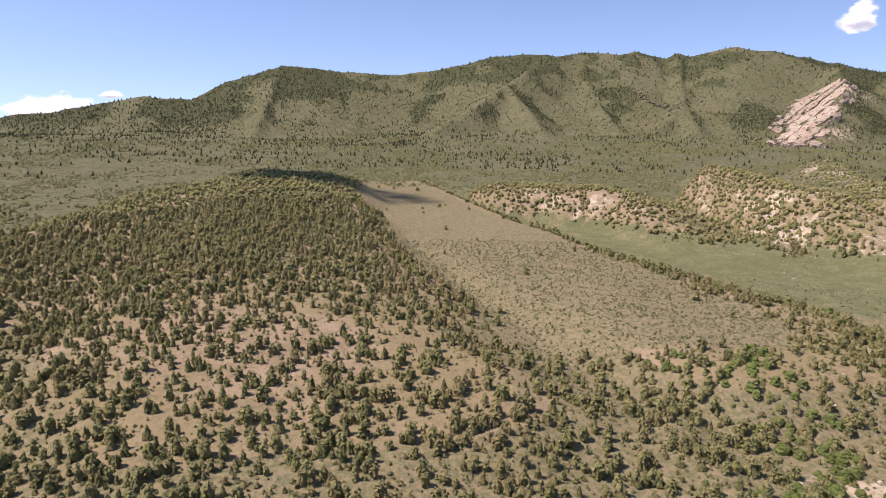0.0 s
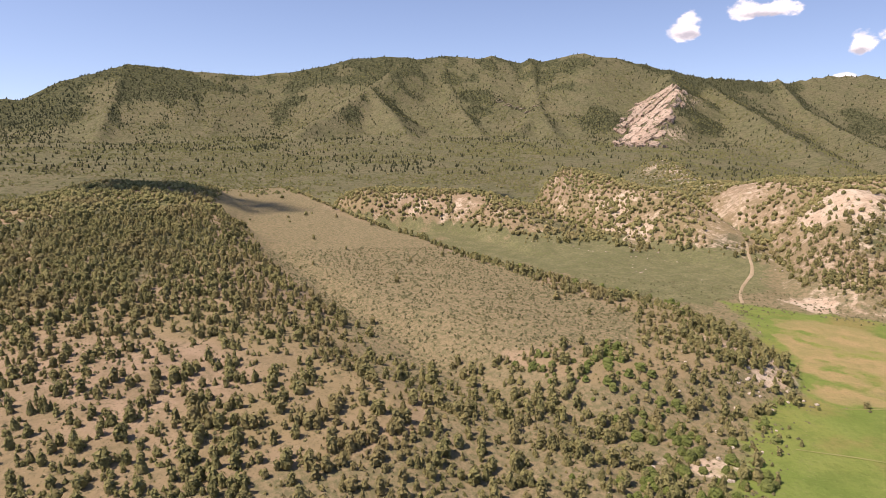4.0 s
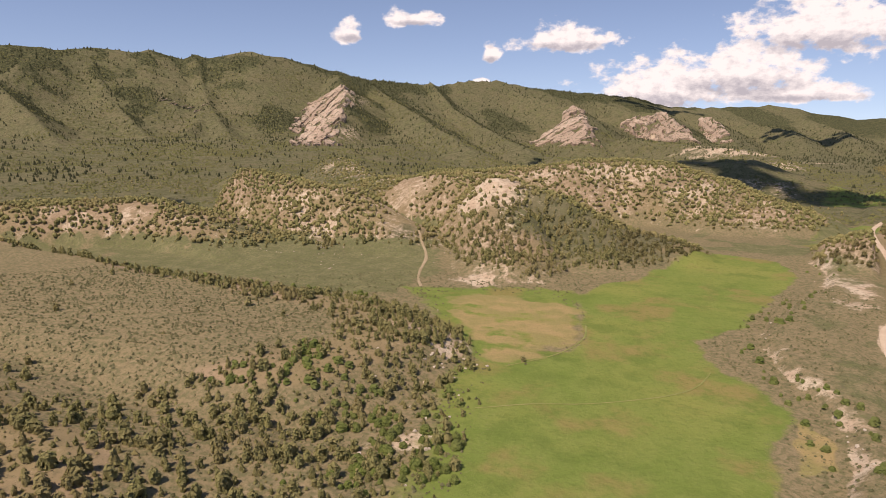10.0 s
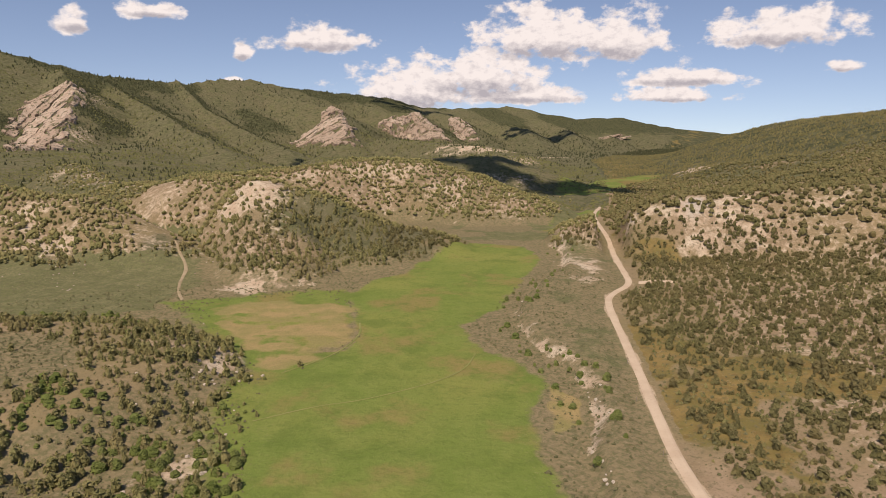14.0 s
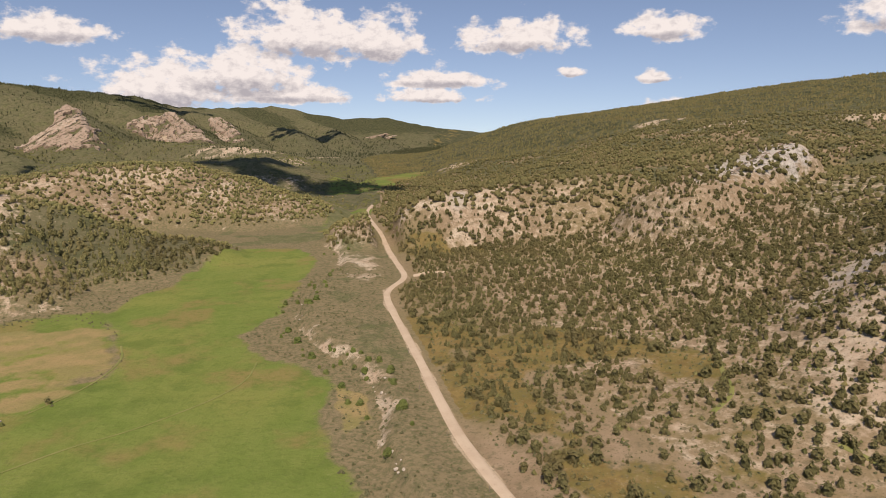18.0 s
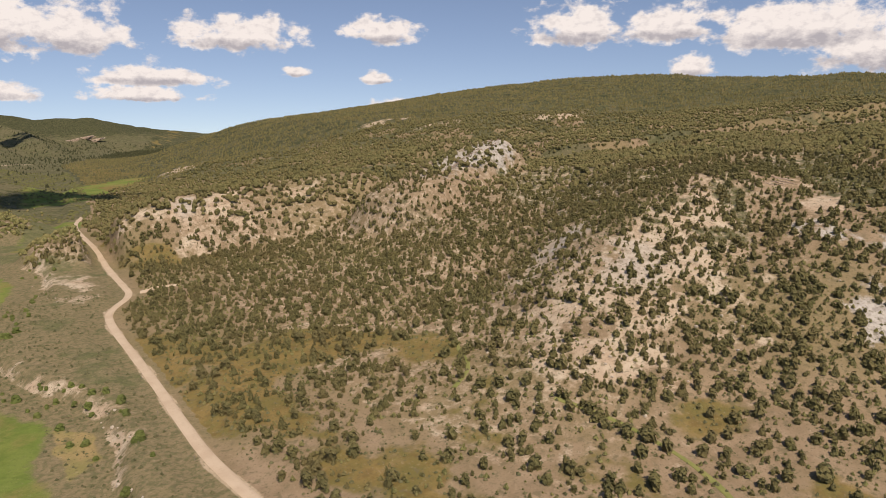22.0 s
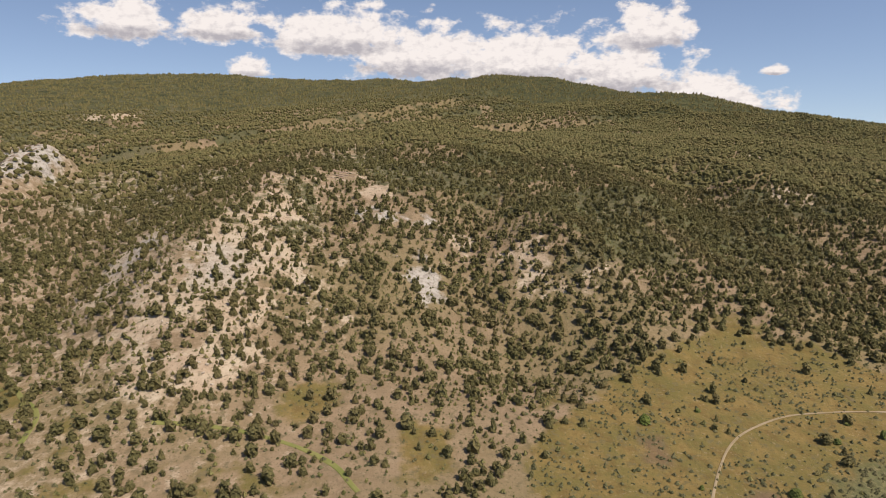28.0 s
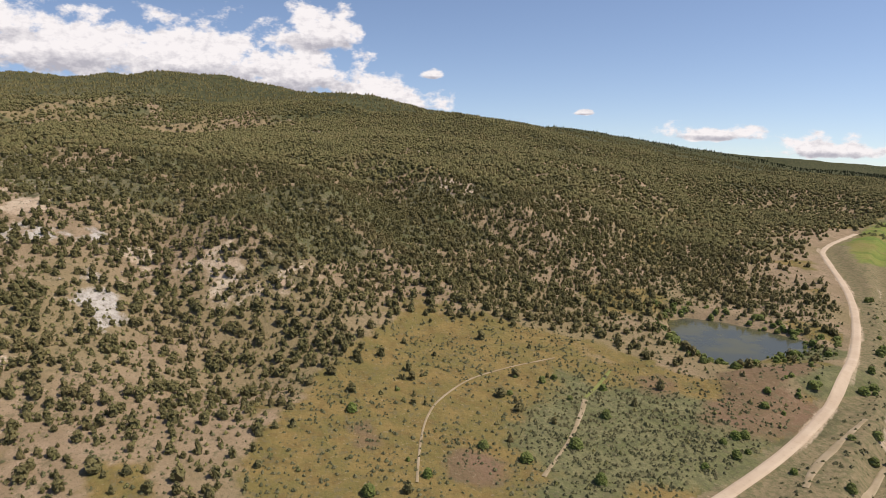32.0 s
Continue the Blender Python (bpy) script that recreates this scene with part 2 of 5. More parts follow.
BANK = [(330, -520), (240, -370), (160, -262), (112, -190), (80, -130), (50, -60), (38, 30), (46, 100), (52, 150), (60, 170), (63, 190),
        (61, 212), (56, 240), (54, 265), (62, 290), (80, 325), (102, 360), (112, 400), (118, 440), (130, 480), (160, 530), (200, 640),
        (330, 1000), (560, 1800), (1000, 2600), (2300, 4500)]
EAST = [(330, -480)] + ROAD[1:-1] + [(235, 660), (350, 1000), (580, 1800), (1020, 2600), (2300, 4500)]
POND = [(207, -187), (206, -199), (195, -208), (180, -214), (165, -218), (157, -209), (159, -192), (157, -176), (162, -170), (176, -171), (194, -179)]
DAM = [(146, -226, 5), (138, -205, 7), (137, -182, 9), (142, -160, 8), (156, -148, 5)]


def floor_of(x, y):
    r = np.hypot(x, y)
    south = step(x - y, 300, 2500) * step(-y, 0, 900)
    d, _, _, side = along(x, y, BANK)
    d = d + 3.0 * (fbm(x, y, 14, 3, 91) - 0.5)
    terrace = 3.6 * np.where(side > 0, step(d, -0.5, 5), 0)
    return -(0.028 + 0.067 * south) * np.maximum(0, r - 450) + 0.012 * np.maximum(0, -x - 60) + terrace


def height_of(x, y):
    x, y = np.asarray(x, float), np.asarray(y, float)
    r = np.hypot(x, y)
    floor = floor_of(x, y)
    wander = (fbm(x, y, 260, 3, 5) - 0.5)
    small = crests(x, y, 75, 3, 31) - 0.6
    z = floor
    # the apron of the western mountain
    z = z + 52 * step(r, 700, 1950) * step(-x - 0.22 * y, -60, 260) * (0.75 + 0.5 * fbm(x, y, 330, 3, 57))
    # the wooded rise east of the road, with draws running down it
    d, _, s, side = along(x, y, EAST)
    e = np.where(side > 0, d, 0)
    inland = step(e, 30, 420)
    draw = crests(y - 0.25 * x + 30 * wander, e * 0.45, 210, 2, 15) - 0.62
    e = np.maximum(0, e - 18) * (1 + 0.35 * wander + 0.55 * draw * step(e, 40, 160)) 
    rise = np.interp(e, [0, 40, 90, 160, 240, 420, 900, 2500], [0, 3, 10, 34, 48, 66, 100, 105])
    rise = rise * (1 - 0.72 * step(y, 650, 1500)) * (1 - 0.6 * step(-y, 330, 800)) * (1 - step(r, 1300, 2300))
    z = z + rise + 5 * draw * step(e, 60, 160)
    # high ground
    big = crests(x, y, 520, 4, 11) - 0.6
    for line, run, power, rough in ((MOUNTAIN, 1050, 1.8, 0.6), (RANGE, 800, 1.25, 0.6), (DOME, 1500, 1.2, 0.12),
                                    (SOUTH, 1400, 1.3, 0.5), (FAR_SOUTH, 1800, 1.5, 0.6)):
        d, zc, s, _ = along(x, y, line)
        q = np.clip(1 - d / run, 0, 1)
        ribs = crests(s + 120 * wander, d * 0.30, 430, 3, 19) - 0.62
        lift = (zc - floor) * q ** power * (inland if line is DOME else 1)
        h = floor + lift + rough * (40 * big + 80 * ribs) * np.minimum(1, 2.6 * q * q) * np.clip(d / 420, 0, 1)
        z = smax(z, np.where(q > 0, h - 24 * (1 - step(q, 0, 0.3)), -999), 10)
    for line in SPURS + SPURS_FAR:
        d, zc, s, _ = along(x, y, line)
        w = np.maximum(zc - floor, 5) * 1.5 + 60
        q = np.clip(1 - d / w, 0, 1)
        ribs = crests(s + 40 * wander, d * 0.25, 130, 3, 23) - 0.6
        h = floor + (zc - floor) * q + (16 * big + 60 * ribs * np.clip((zc - floor) / 160, 0.15, 1)) * q * np.clip(d / 90, 0, 1)
        z = smax(z, np.where(d < w, h - 12 * (1 - step(q, 0, 0.3)), -999), 6)
    for line, flat, run in HILLS:
        d, zc, _, _ = along(x, y, line)
        d = d * (1 + 0.35 * (fbm(x, y, 60, 3, 41) - 0.5))
        q = 1 - step(d, flat, flat + run)
        z = smax(z, np.where(q > 0, floor + (zc - floor) * q + 7 * small * q * (1 - q) * 4 * (flat < 30) - 8 * (1 - step(q, 0, 0.3)), -999), 3)
    for line, amp, wide in NOSES:
        z = z + amp * np.exp(-(along(x, y, line)[0] / wide) ** 2)
    # relief of the slopes, none on the valley floor
    steep = np.clip((z - floor - 2) / 25, 0, 1)
    z = z + steep * 6.0 * small + np.clip((z - floor) / 90, 0, 1) * 10 * (fbm(x, y, 160, 4, 51) - 0.5)
    z = z + 0.5 * (fbm(x, y, 25, 3, 61) - 0.5)
    # road bed, pond basin and its dam
    d = along(x, y, ROAD)[0]
    z = z + (floor + 0.5 - z) * (1 - step(d, 4.5, 13))
    d, zc, _, _ = along(x, y, DAM)
    z = smax(z, np.where(d < 22, zc * (1 - step(d, 3, 22)), -9999), 1.5)
    z = np.where(r < 600, z + (1.2 - z) * within(x, y, POND, 12), z)
    return z


def draws_of(x, y):
    """1 in the draws between the mountain's spurs, 0 on their crests."""
    best = np.zeros(np.shape(x))
    for line in SPURS:
        d, zc, _, _ = along(x, y, line)
        best = np.maximum(best, 1 - d / (np.maximum(zc, 20) * 1.35 + 70))
    return 1 - np.clip(best, 0, 1)

# ---------------------------------------------------------------- materials
def nodes_of(name):
    m = bpy.data.materials.new(name)
    m.use_nodes = True
    m.node_tree.nodes.clear()
    return m, m.node_tree


class Nodes:
    """Short ways to wire a material."""

    def __init__(self, name):
        self.m, self.t = nodes_of(name)

    def put(self, kind, **settings):
        n = self.t.nodes.new(kind)
        for k, v in settings.items():
            if k == "operation":
                n.operation = v
            elif k == "data_type":
                n.data_type = v
            elif k == "attribute_name":
                n.attribute_name = v
        return n

    def join(self, a, socket):
        if isinstance(a, (int, float)):
            socket.default_value = a
        elif isinstance(a, tuple):
            socket.default_value = (*a, 1) if len(a) == 3 and len(socket.default_value) == 4 else a
        else:
            self.t.links.new(a, socket)

    def math(self, op, a, b=0.0, clamp=False):
        n = self.put("ShaderNodeMath", operation=op)
        n.use_clamp = clamp
        self.join(a, n.inputs[0])
        self.join(b, n.inputs[1])
        return n.outputs[0]

    def mix(self, f, a, b):
        n = self.put("ShaderNodeMix", data_type="RGBA")
        self.join(f, n.inputs[0])
        self.join(a, n.inputs[6])
        self.join(b, n.inputs[7])
        return n.outputs[2]

    def where(self):
        return self.put("ShaderNodeNewGeometry").outputs["Position"]

    def noise(self, size, detail=4, rough=0.55, vector=None, out=0):
        n = self.put("ShaderNodeTexNoise")
        n.inputs["Scale"].default_value = 1.0 / size
        n.inputs["Detail"].default_value, n.inputs["Roughness"].default_value = detail, rough
        self.t.links.new(vector or self.where(), n.inputs["Vector"])
        return n.outputs[out]

    def span(self, v, a, b):
        n = self.put("ShaderNodeMapRange")
        n.interpolation_type = "SMOOTHSTEP"
        self.join(v, n.inputs[0])
        n.inputs[1].default_value, n.inputs[2].default_value = a, b
        return n.outputs[0]

    def finish(self, colour, rough=0.9, bump=None, strength=0.5, distance=0.3, specular=0.15):
        b = self.put("ShaderNodeBsdfPrincipled")
        self.join(colour, b.inputs["Base Color"])
        self.join(rough, b.inputs["Roughness"])
        b.inputs["Specular IOR Level"].default_value = specular
        if bump is not None:
            n = self.put("ShaderNodeBump")
            n.inputs["Strength"].default_value, n.inputs["Distance"].default_value = strength, distance
            self.join(bump, n.inputs["Height"])
            self.t.links.new(n.outputs[0], b.inputs["Normal"])
        o = self.put("ShaderNodeOutputMaterial")
        self.t.links.new(b.outputs[0], o.inputs[0])
        return self.m


def ground_material():
    k = Nodes("meadow_sage_and_soil")
    one, two = k.put("ShaderNodeAttribute", attribute_name="cover_a"), k.put("ShaderNodeAttribute", attribute_name="cover_b")
    three, sc = k.put("ShaderNodeAttribute", attribute_name="cover_c"), k.put("ShaderNodeSeparateColor")
    k.t.links.new(three.outputs["Color"], sc.inputs[0])
    sa, sb = k.put("ShaderNodeSeparateColor"), k.put("ShaderNodeSeparateColor")
    k.t.links.new(one.outputs["Color"], sa.inputs[0])
    k.t.links.new(two.outputs["Color"], sb.inputs[0])
    fine, mid, wide = k.noise(1.6, 5, 0.65), k.noise(9, 5, 0.6), k.noise(70, 4, 0.55)
    speck = k.noise(0.7, 3, 0.7)

    def edge(mask, wob=0.6):
        return k.span(k.math("ADD", mask, k.math("MULTIPLY", k.math("SUBTRACT", mid, 0.5), wob)), 0.38, 0.62)

    # slopes with sparse grass over tan soil
    soil = k.mix(k.span(mid, 0.35, 0.65), (0.300, 0.224, 0.145), (0.235, 0.175, 0.108))
    soil = k.mix(k.span(wide, 0.4, 0.65), soil, (0.225, 0.178, 0.095))
    sage = k.mix(k.span(fine, 0.40, 0.62), (0.225, 0.180, 0.102), (0.138, 0.130, 0.066))
    brush = k.mix(k.span(mid, 0.38, 0.62), (0.100, 0.100, 0.050), (0.145, 0.136, 0.076))
    brush = k.mix(k.span(wide, 0.42, 0.62), brush, (0.138, 0.125, 0.070))
    brush = k.mix(k.math("MULTIPLY", k.span(k.noise(28, 5, 0.65), 0.50, 0.66), 0.5), brush, (0.118, 0.132, 0.050))
    brush = k.mix(k.math("MULTIPLY", k.span(k.noise(13, 4, 0.6), 0.50, 0.62), 0.75), brush, (0.066, 0.074, 0.033))
    brush = k.mix(k.math("MULTIPLY", k.span(k.noise(4.5, 3, 0.6), 0.55, 0.63), 0.8), brush, (0.058, 0.064, 0.030))
    grass = k.mix(k.span(mid, 0.3, 0.7), (0.130, 0.180, 0.040), (0.162, 0.204, 0.052))
    grass = k.mix(k.span(wide, 0.42, 0.68), grass, (0.202, 0.218, 0.060))
    grass = k.mix(k.math("MULTIPLY", k.span(k.noise(38, 4, 0.6), 0.50, 0.64), 0.75), grass, (0.235, 0.178, 0.072))
    grass = k.mix(k.math("MULTIPLY", k.span(k.noise(17, 5, 0.65), 0.50, 0.66), 0.6), grass, (0.098, 0.142, 0.032))
    grass = k.mix(k.math("MULTIPLY", k.span(k.noise(2.6, 5, 0.7), 0.48, 0.66), 0.45), grass, (0.105, 0.145, 0.032))
    dry = k.mix(k.span(mid, 0.35, 0.65), (0.310, 0.232, 0.108), (0.228, 0.202, 0.080))
    rock = k.mix(k.span(mid, 0.35, 0.65), (0.50, 0.42, 0.31), (0.42, 0.322, 0.225))
    rock = k.mix(k.span(k.noise(5, 6, 0.7), 0.5, 0.75), rock, (0.31, 0.235, 0.16))
    rock = k.mix(k.span(sc.outputs[0], 0.2, 0.7), rock, k.mix(k.span(k.noise(3, 5, 0.7), 0.4, 0.65), (0.46, 0.43, 0.375), (0.29, 0.265, 0.23)))
    dirt = k.mix(k.span(fine, 0.3, 0.7), (0.46, 0.37, 0.26), (0.38, 0.30, 0.2))
    c = soil
    c = k.mix(k.span(k.math("ADD", sa.outputs[2], k.math("MULTIPLY", k.math("SUBTRACT", mid, 0.5), 1.0)), 0.2, 0.9), c, sage)
    c = k.mix(edge(sb.outputs[2]), c, brush)
    woods = k.mix(k.span(k.noise(8, 4, 0.65), 0.42, 0.6), (0.036, 0.042, 0.020), (0.085, 0.09, 0.042))
    c = k.mix(k.span(k.math("ADD", two.outputs["Alpha"], k.math("MULTIPLY", k.math("SUBTRACT", k.noise(24, 5, 0.65), 0.5), 1.5)), 0.35, 0.65), c, woods)
    crumble = k.math("MULTIPLY", k.math("SUBTRACT", k.noise(4, 5, 0.7), 0.5), 1.7)
    c = k.mix(k.span(k.math("ADD", sa.outputs[1], crumble), 0.30, 0.75), c, rock)
    c = k.mix(edge(sa.outputs[0], 0.8), c, grass)
    c = k.mix(edge(sb.outputs[0], 0.9), c, dry)
    tawny = k.mix(k.span(mid, 0.35, 0.65), (0.228, 0.164, 0.062), (0.160, 0.136, 0.048))
    tawny = k.mix(k.math("MULTIPLY", k.span(k.noise(5, 5, 0.7), 0.48, 0.64), 0.6), tawny, (0.150, 0.102, 0.040))
    c = k.mix(edge(one.outputs["Alpha"], 0.9), c, tawny)
    moist = k.mix(k.span(mid, 0.35, 0.65), (0.178, 0.172, 0.084), (0.126, 0.132, 0.058))
    moist = k.mix(k.math("MULTIPLY", k.span(fine, 0.46, 0.60), 0.6), moist, (0.092, 0.096, 0.050))
    c = k.mix(edge(sc.outputs[1], 0.8), c, moist)
    ruddy = k.mix(k.span(mid, 0.35, 0.65), (0.195, 0.128, 0.080), (0.16, 0.115, 0.065))
    c = k.mix(edge(sc.outputs[2], 0.8), c, ruddy)
    c = k.mix(edge(sb.outputs[1], 0.3), c, dirt)
    c = k.mix(k.math("MULTIPLY", k.span(speck, 0.56, 0.70), k.mix(sa.outputs[0], (0.75, 0.75, 0.75), (0.15, 0.15, 0.15))), c, (0.085, 0.088, 0.042))
    c = k.mix(k.math("MULTIPLY", k.span(k.noise(1.1, 4, 0.7), 0.56, 0.72), k.mix(sa.outputs[0], (0.45, 0.45, 0.45), (0.1, 0.1, 0.1))), c, (0.36, 0.29, 0.19))
    low = k.math("MULTIPLY", k.span(k.noise(2.4, 4, 0.65), 0.55, 0.64), k.mix(sa.outputs[0], (0.6, 0.6, 0.6), (0.0, 0.0, 0.0)))
    c = k.mix(low, c, k.mix(k.span(mid, 0.4, 0.6), (0.115, 0.108, 0.055), (0.150, 0.128, 0.075)))
    return k.finish(c, 0.95, k.math("ADD", fine, k.math("MULTIPLY", mid, 2.0)), 0.7, 0.6, 0.05)


GROUND = ground_material()


def mesh_from(name, verts, faces, material, smooth=True):
    """A mesh from arrays of vertices and of faces with equal corners."""
    verts, faces = np.asarray(verts, np.float32), np.asarray(faces, np.int32)
    me = bpy.data.meshes.new(name)
    n, c = faces.shape
    me.vertices.add(len(verts))
    me.vertices.foreach_set("co", verts.ravel())
    me.loops.add(n * c)
    me.loops.foreach_set("vertex_index", faces.ravel())
    me.polygons.add(n)
    me.polygons.foreach_set("loop_start", np.arange(0, n * c, c, dtype=np.int32))
    me.polygons.foreach_set("loop_total", np.full(n, c, np.int32))
    me.polygons.foreach_set("use_smooth", np.full(n, smooth, bool))
    me.materials.append(material)
    me.update(calc_edges=True)
    return me


# ---------------------------------------------------------------- land cover
PASTURE = [(-52, 20), (-40, 110), (-34, 138), (-40, 178), (-44, 205), (-29, 222), (-19, 233), (-11, 251), (-14, 275), (-15, 296),
           (-23, 313), (-6, 338), (12, 358), (36, 400), (62, 440), (92, 425), (94, 380), (74, 335), (50, 285), (33, 262), (34, 240),
           (46, 222), (54, 205), (46, 180), (40, 150), (34, 110), (24, 20)]
TAN_PATCH = [(-46, 212), (-29, 222), (-19, 234), (-12, 256), (-16, 290), (-30, 306), (-62, 312), (-84, 300), (-78, 275), (-62, 245), (-50, 226)]
MEADOW_EDGE = [(-46, 212), (-12, 256), (-14, 310), (-23, 328), (-60, 324), (-100, 312), (-118, 318), (-98, 294), (-80, 262)]
RED_PATCH = [(53, 196), (61, 186), (56, 168), (46, 163), (47, 180)]
MEADOW_FAR = [(118, 500), (190, 620), (208, 600), (172, 520), (148, 478)]
MEADOW_END = [(215, 800), (250, 900), (330, 985), (440, 1085), (470, 1040), (390, 930), (280, 780)]
MEADOW_SOUTH = [(244, -362), (296, -420), (338, -505), (380, -600), (300, -560), (240, -430)]
BENCH = [(-95, 199), (-106, 229), (-140, 240), (-192, 250), (-262, 266), (-351, 280), (-500, 325), (-560, 300), (-430, 215), (-300, 178),
         (-205, 150), (-150, 140), (-119, 169)]
# bare ground: x, y, half widths, strength
SCARS = [(114, 352, 10, 24, 1.1), (104, 320, 8, 16, 0.8), (248, 148, 34, 14, 1.15), (290, 112, 28, 14, 0.95), (222, 104, 28, 26, 1.25), (192, 98, 22, 22, 1.1), (172, 82, 16, 20, 0.95), (162, 100, 12, 14, 0.7),
         (226, 72, 16, 14, 0.7), (250, 88, 22, 16, 1.0), (195, 54, 12, 12, 0.55), (278, 101, 20, 14, 1.0), (242, 85, 20, 18, 1.2), (212, 92, 22, 20, 1.3), (201, 62, 14, 14, 1.0), (219, 145, 20, 12, 1.0),
         (170, 398, 14, 16, 0.75), (192, 388, 18, 20, 0.85), (222, 380, 20, 22, 0.85), (250, 372, 20, 22, 0.75), (282, 366, 24, 20, 0.55), (190, 368, 18, 12, 0.6), (222, 352, 18, 10, 0.4),
         (360, 300, 40, 12, 1.4), (392, 300, 22, 14, 1.5), (255, 450, 30, 44, 0.8), (335, 80, 14, 8, 1.1), (314, 60, 12, 8, 1.1), (289, 37, 7, 11, 1.2), (261, 34, 10, 8, 1.1), (238, 26, 9, 7, 1.1),
         (289, 54, 9, 8, 1.2), (261, -12, 11, 14, 0.95), (248, -23, 13, 14, 0.95), (242, -41, 13, 12, 0.9), (275, 17, 9, 8, 0.8), (255, 13, 9, 8, 0.8),
         (721, 761, 44, 24, 0.8), (687, 606, 50, 24, 0.8), (805, 497, 56, 30, 0.85), (499, 973, 40, 60, 0.9), (550, -205, 16, 9, 0.9), (470, -187, 40, 7, 0.7),
         (380, -165, 18, 8, 0.9), (-30, 215, 22, 8, 0.6), (-88, 440, 26, 44, 1.25), (-76, 333, 11, 7, 1.5), (-68, 324, 10, 6, 1.3), (-50, 360, 18, 30, 1.1), (-236, 432, 16, 24, 1.5), (-205, 398, 20, 18, 1.5), (-182, 374, 18, 8, 1.5),
         (-376, 360, 16, 10, 1.7), (-340, 374, 20, 7, 0.8), (-285, 372, 22, 8, 0.9), (-240, 358, 22, 7, 1.0), (-165, 339, 28, 7, 0.75),
         (-68, 222, 26, 24, 0.62), (-57, 212, 8, 14, 1.3), (-60, 184, 12, 9, 1.2), (-50, 157, 10, 7, 1.2), (-76, 200, 10, 12, 0.9), (-55, 172, 14, 34, 0.6), (5, 625, 60, 30, 0.9), (60, 600, 50, 30, 0.9), (-60, 612, 50, 24, 0.8), (110, 610, 40, 30, 0.8)]
FAR_SCARS = [(-870, 1960, 90, 110, 0.7), (-740, 1620, 60, 110, 0.7), (169, 1864, 60, 60, 1.0), (228, 1761, 70, 60, 1.1), (283, 1674, 70, 50, 1.1), (320, 1480, 50, 80, 0.9),
             (95, 2700, 70, 160, 0.8), (470, 2050, 180, 80, 0.8), (1180, 3320, 90, 50, 0.8)]
# pale ground dotted with trees along the spurs' feet
SPECKLED = [(-430, 925, 26, 40, 0.85), (-385, 840, 28, 44, 0.85), (-344, 777, 30, 40, 0.85), (-305, 715, 30, 36, 0.85), (-262, 660, 34, 28, 0.85), (-215, 612, 36, 26, 0.85), (-165, 572, 34, 24, 0.85),
            (-477, 763, 26, 34, 0.85), (-415, 680, 28, 34, 0.85), (-350, 606, 28, 34, 0.85), (-300, 540, 24, 30, 0.85)]
GROVES = [(-2148, 1051, 60, 90, 1.2), (-2106, 1169, 70, 90, 1.2), (-2045, 1297, 80, 90, 1.3), (-1867, 1269, 50, 60, 1.1), (-2036, 1410, 80, 70, 1.3), (-1954, 1572, 60, 60, 1.1),
          (-1732, 1840, 60, 50, 1.0), (-1596, 1773, 60, 70, 1.3), (-1466, 1702, 60, 60, 1.3), (-1364, 1645, 50, 60, 1.2), (-1108, 1399, 40, 70, 0.9), (-1603, 1920, 80, 40, 1.0),
          (-1310, 2094, 70, 60, 1.1), (-1264, 1919, 50, 60, 1.2), (-1125, 1829, 50, 70, 1.3), (-1000, 1746, 44, 70, 1.3), (-870, 1600, 30, 90, 1.1), (-1451, 2099, 60, 40, 1.0),
          (-1254, 2230, 70, 40, 1.2), (-1146, 2280, 60, 40, 1.0), (-1294, 680, 40, 50, 1.0), (-1282, 761, 36, 40, 1.0), (-2080, 863, 50, 70, 0.8)]
TALUS = [(360, 300, 40, 14, 1.2), (392, 300, 22, 16, 1.3), (330, 292, 20, 10, 0.9), (289, 37, 10, 14, 1.4), (261, 34, 13, 10, 1.4), (238, 26, 12, 9, 1.4), (289, 54, 9, 8, 1.2), (248, 148, 30, 12, 0.6), (222, 104, 30, 26, 0.5), (200, 392, 18, 14, 0.5)]
RUDDY = [(126, -152, 14, 24, 1.0), (142, -172, 10, 22, 0.9), (150, -135, 14, 12, 0.7), (128, -62, 12, 10, 0.7), (150, -40, 12, 8, 0.5)]
MOIST = [(131, -190, 8, 24, 0.9), (150, -212, 10, 16, 0.9), (128, -112, 26, 34, 1.3), (112, -84, 8, 22, 0.8), (150, -112, 26, 16, 0.7), (-128, 372, 16, 34, 0.9), (-150, 430, 14, 40, 1.0), (-185, 540, 26, 60, 0.9)]
EAST_FLAT = [(108, -8), (148, -6), (188, -33), (222, -74), (216, -106), (186, -140), (156, -150), (130, -166), (112, -170), (96, -100)]
GOLD = [(156, 145, 16, 20, 0.9), (163, 52, 16, 10, 1.0), (145, 17, 17, 10, 1.0), (200, -82, 40, 20, 0.8), (140, 110, 30, 14, 0.5),
        (150, -40, 30, 24, 0.55), (175, -15, 24, 12, 0.5), (130, 60, 20, 40, 0.5)]


def spots(x, y, table):
    best = np.zeros(np.shape(x))
    for cx, cy, wx, wy, k in table:
        best = np.maximum(best, k * np.exp(-(((x - cx) / wx) ** 2 + ((y - cy) / wy) ** 2) * 0.9))
    return best


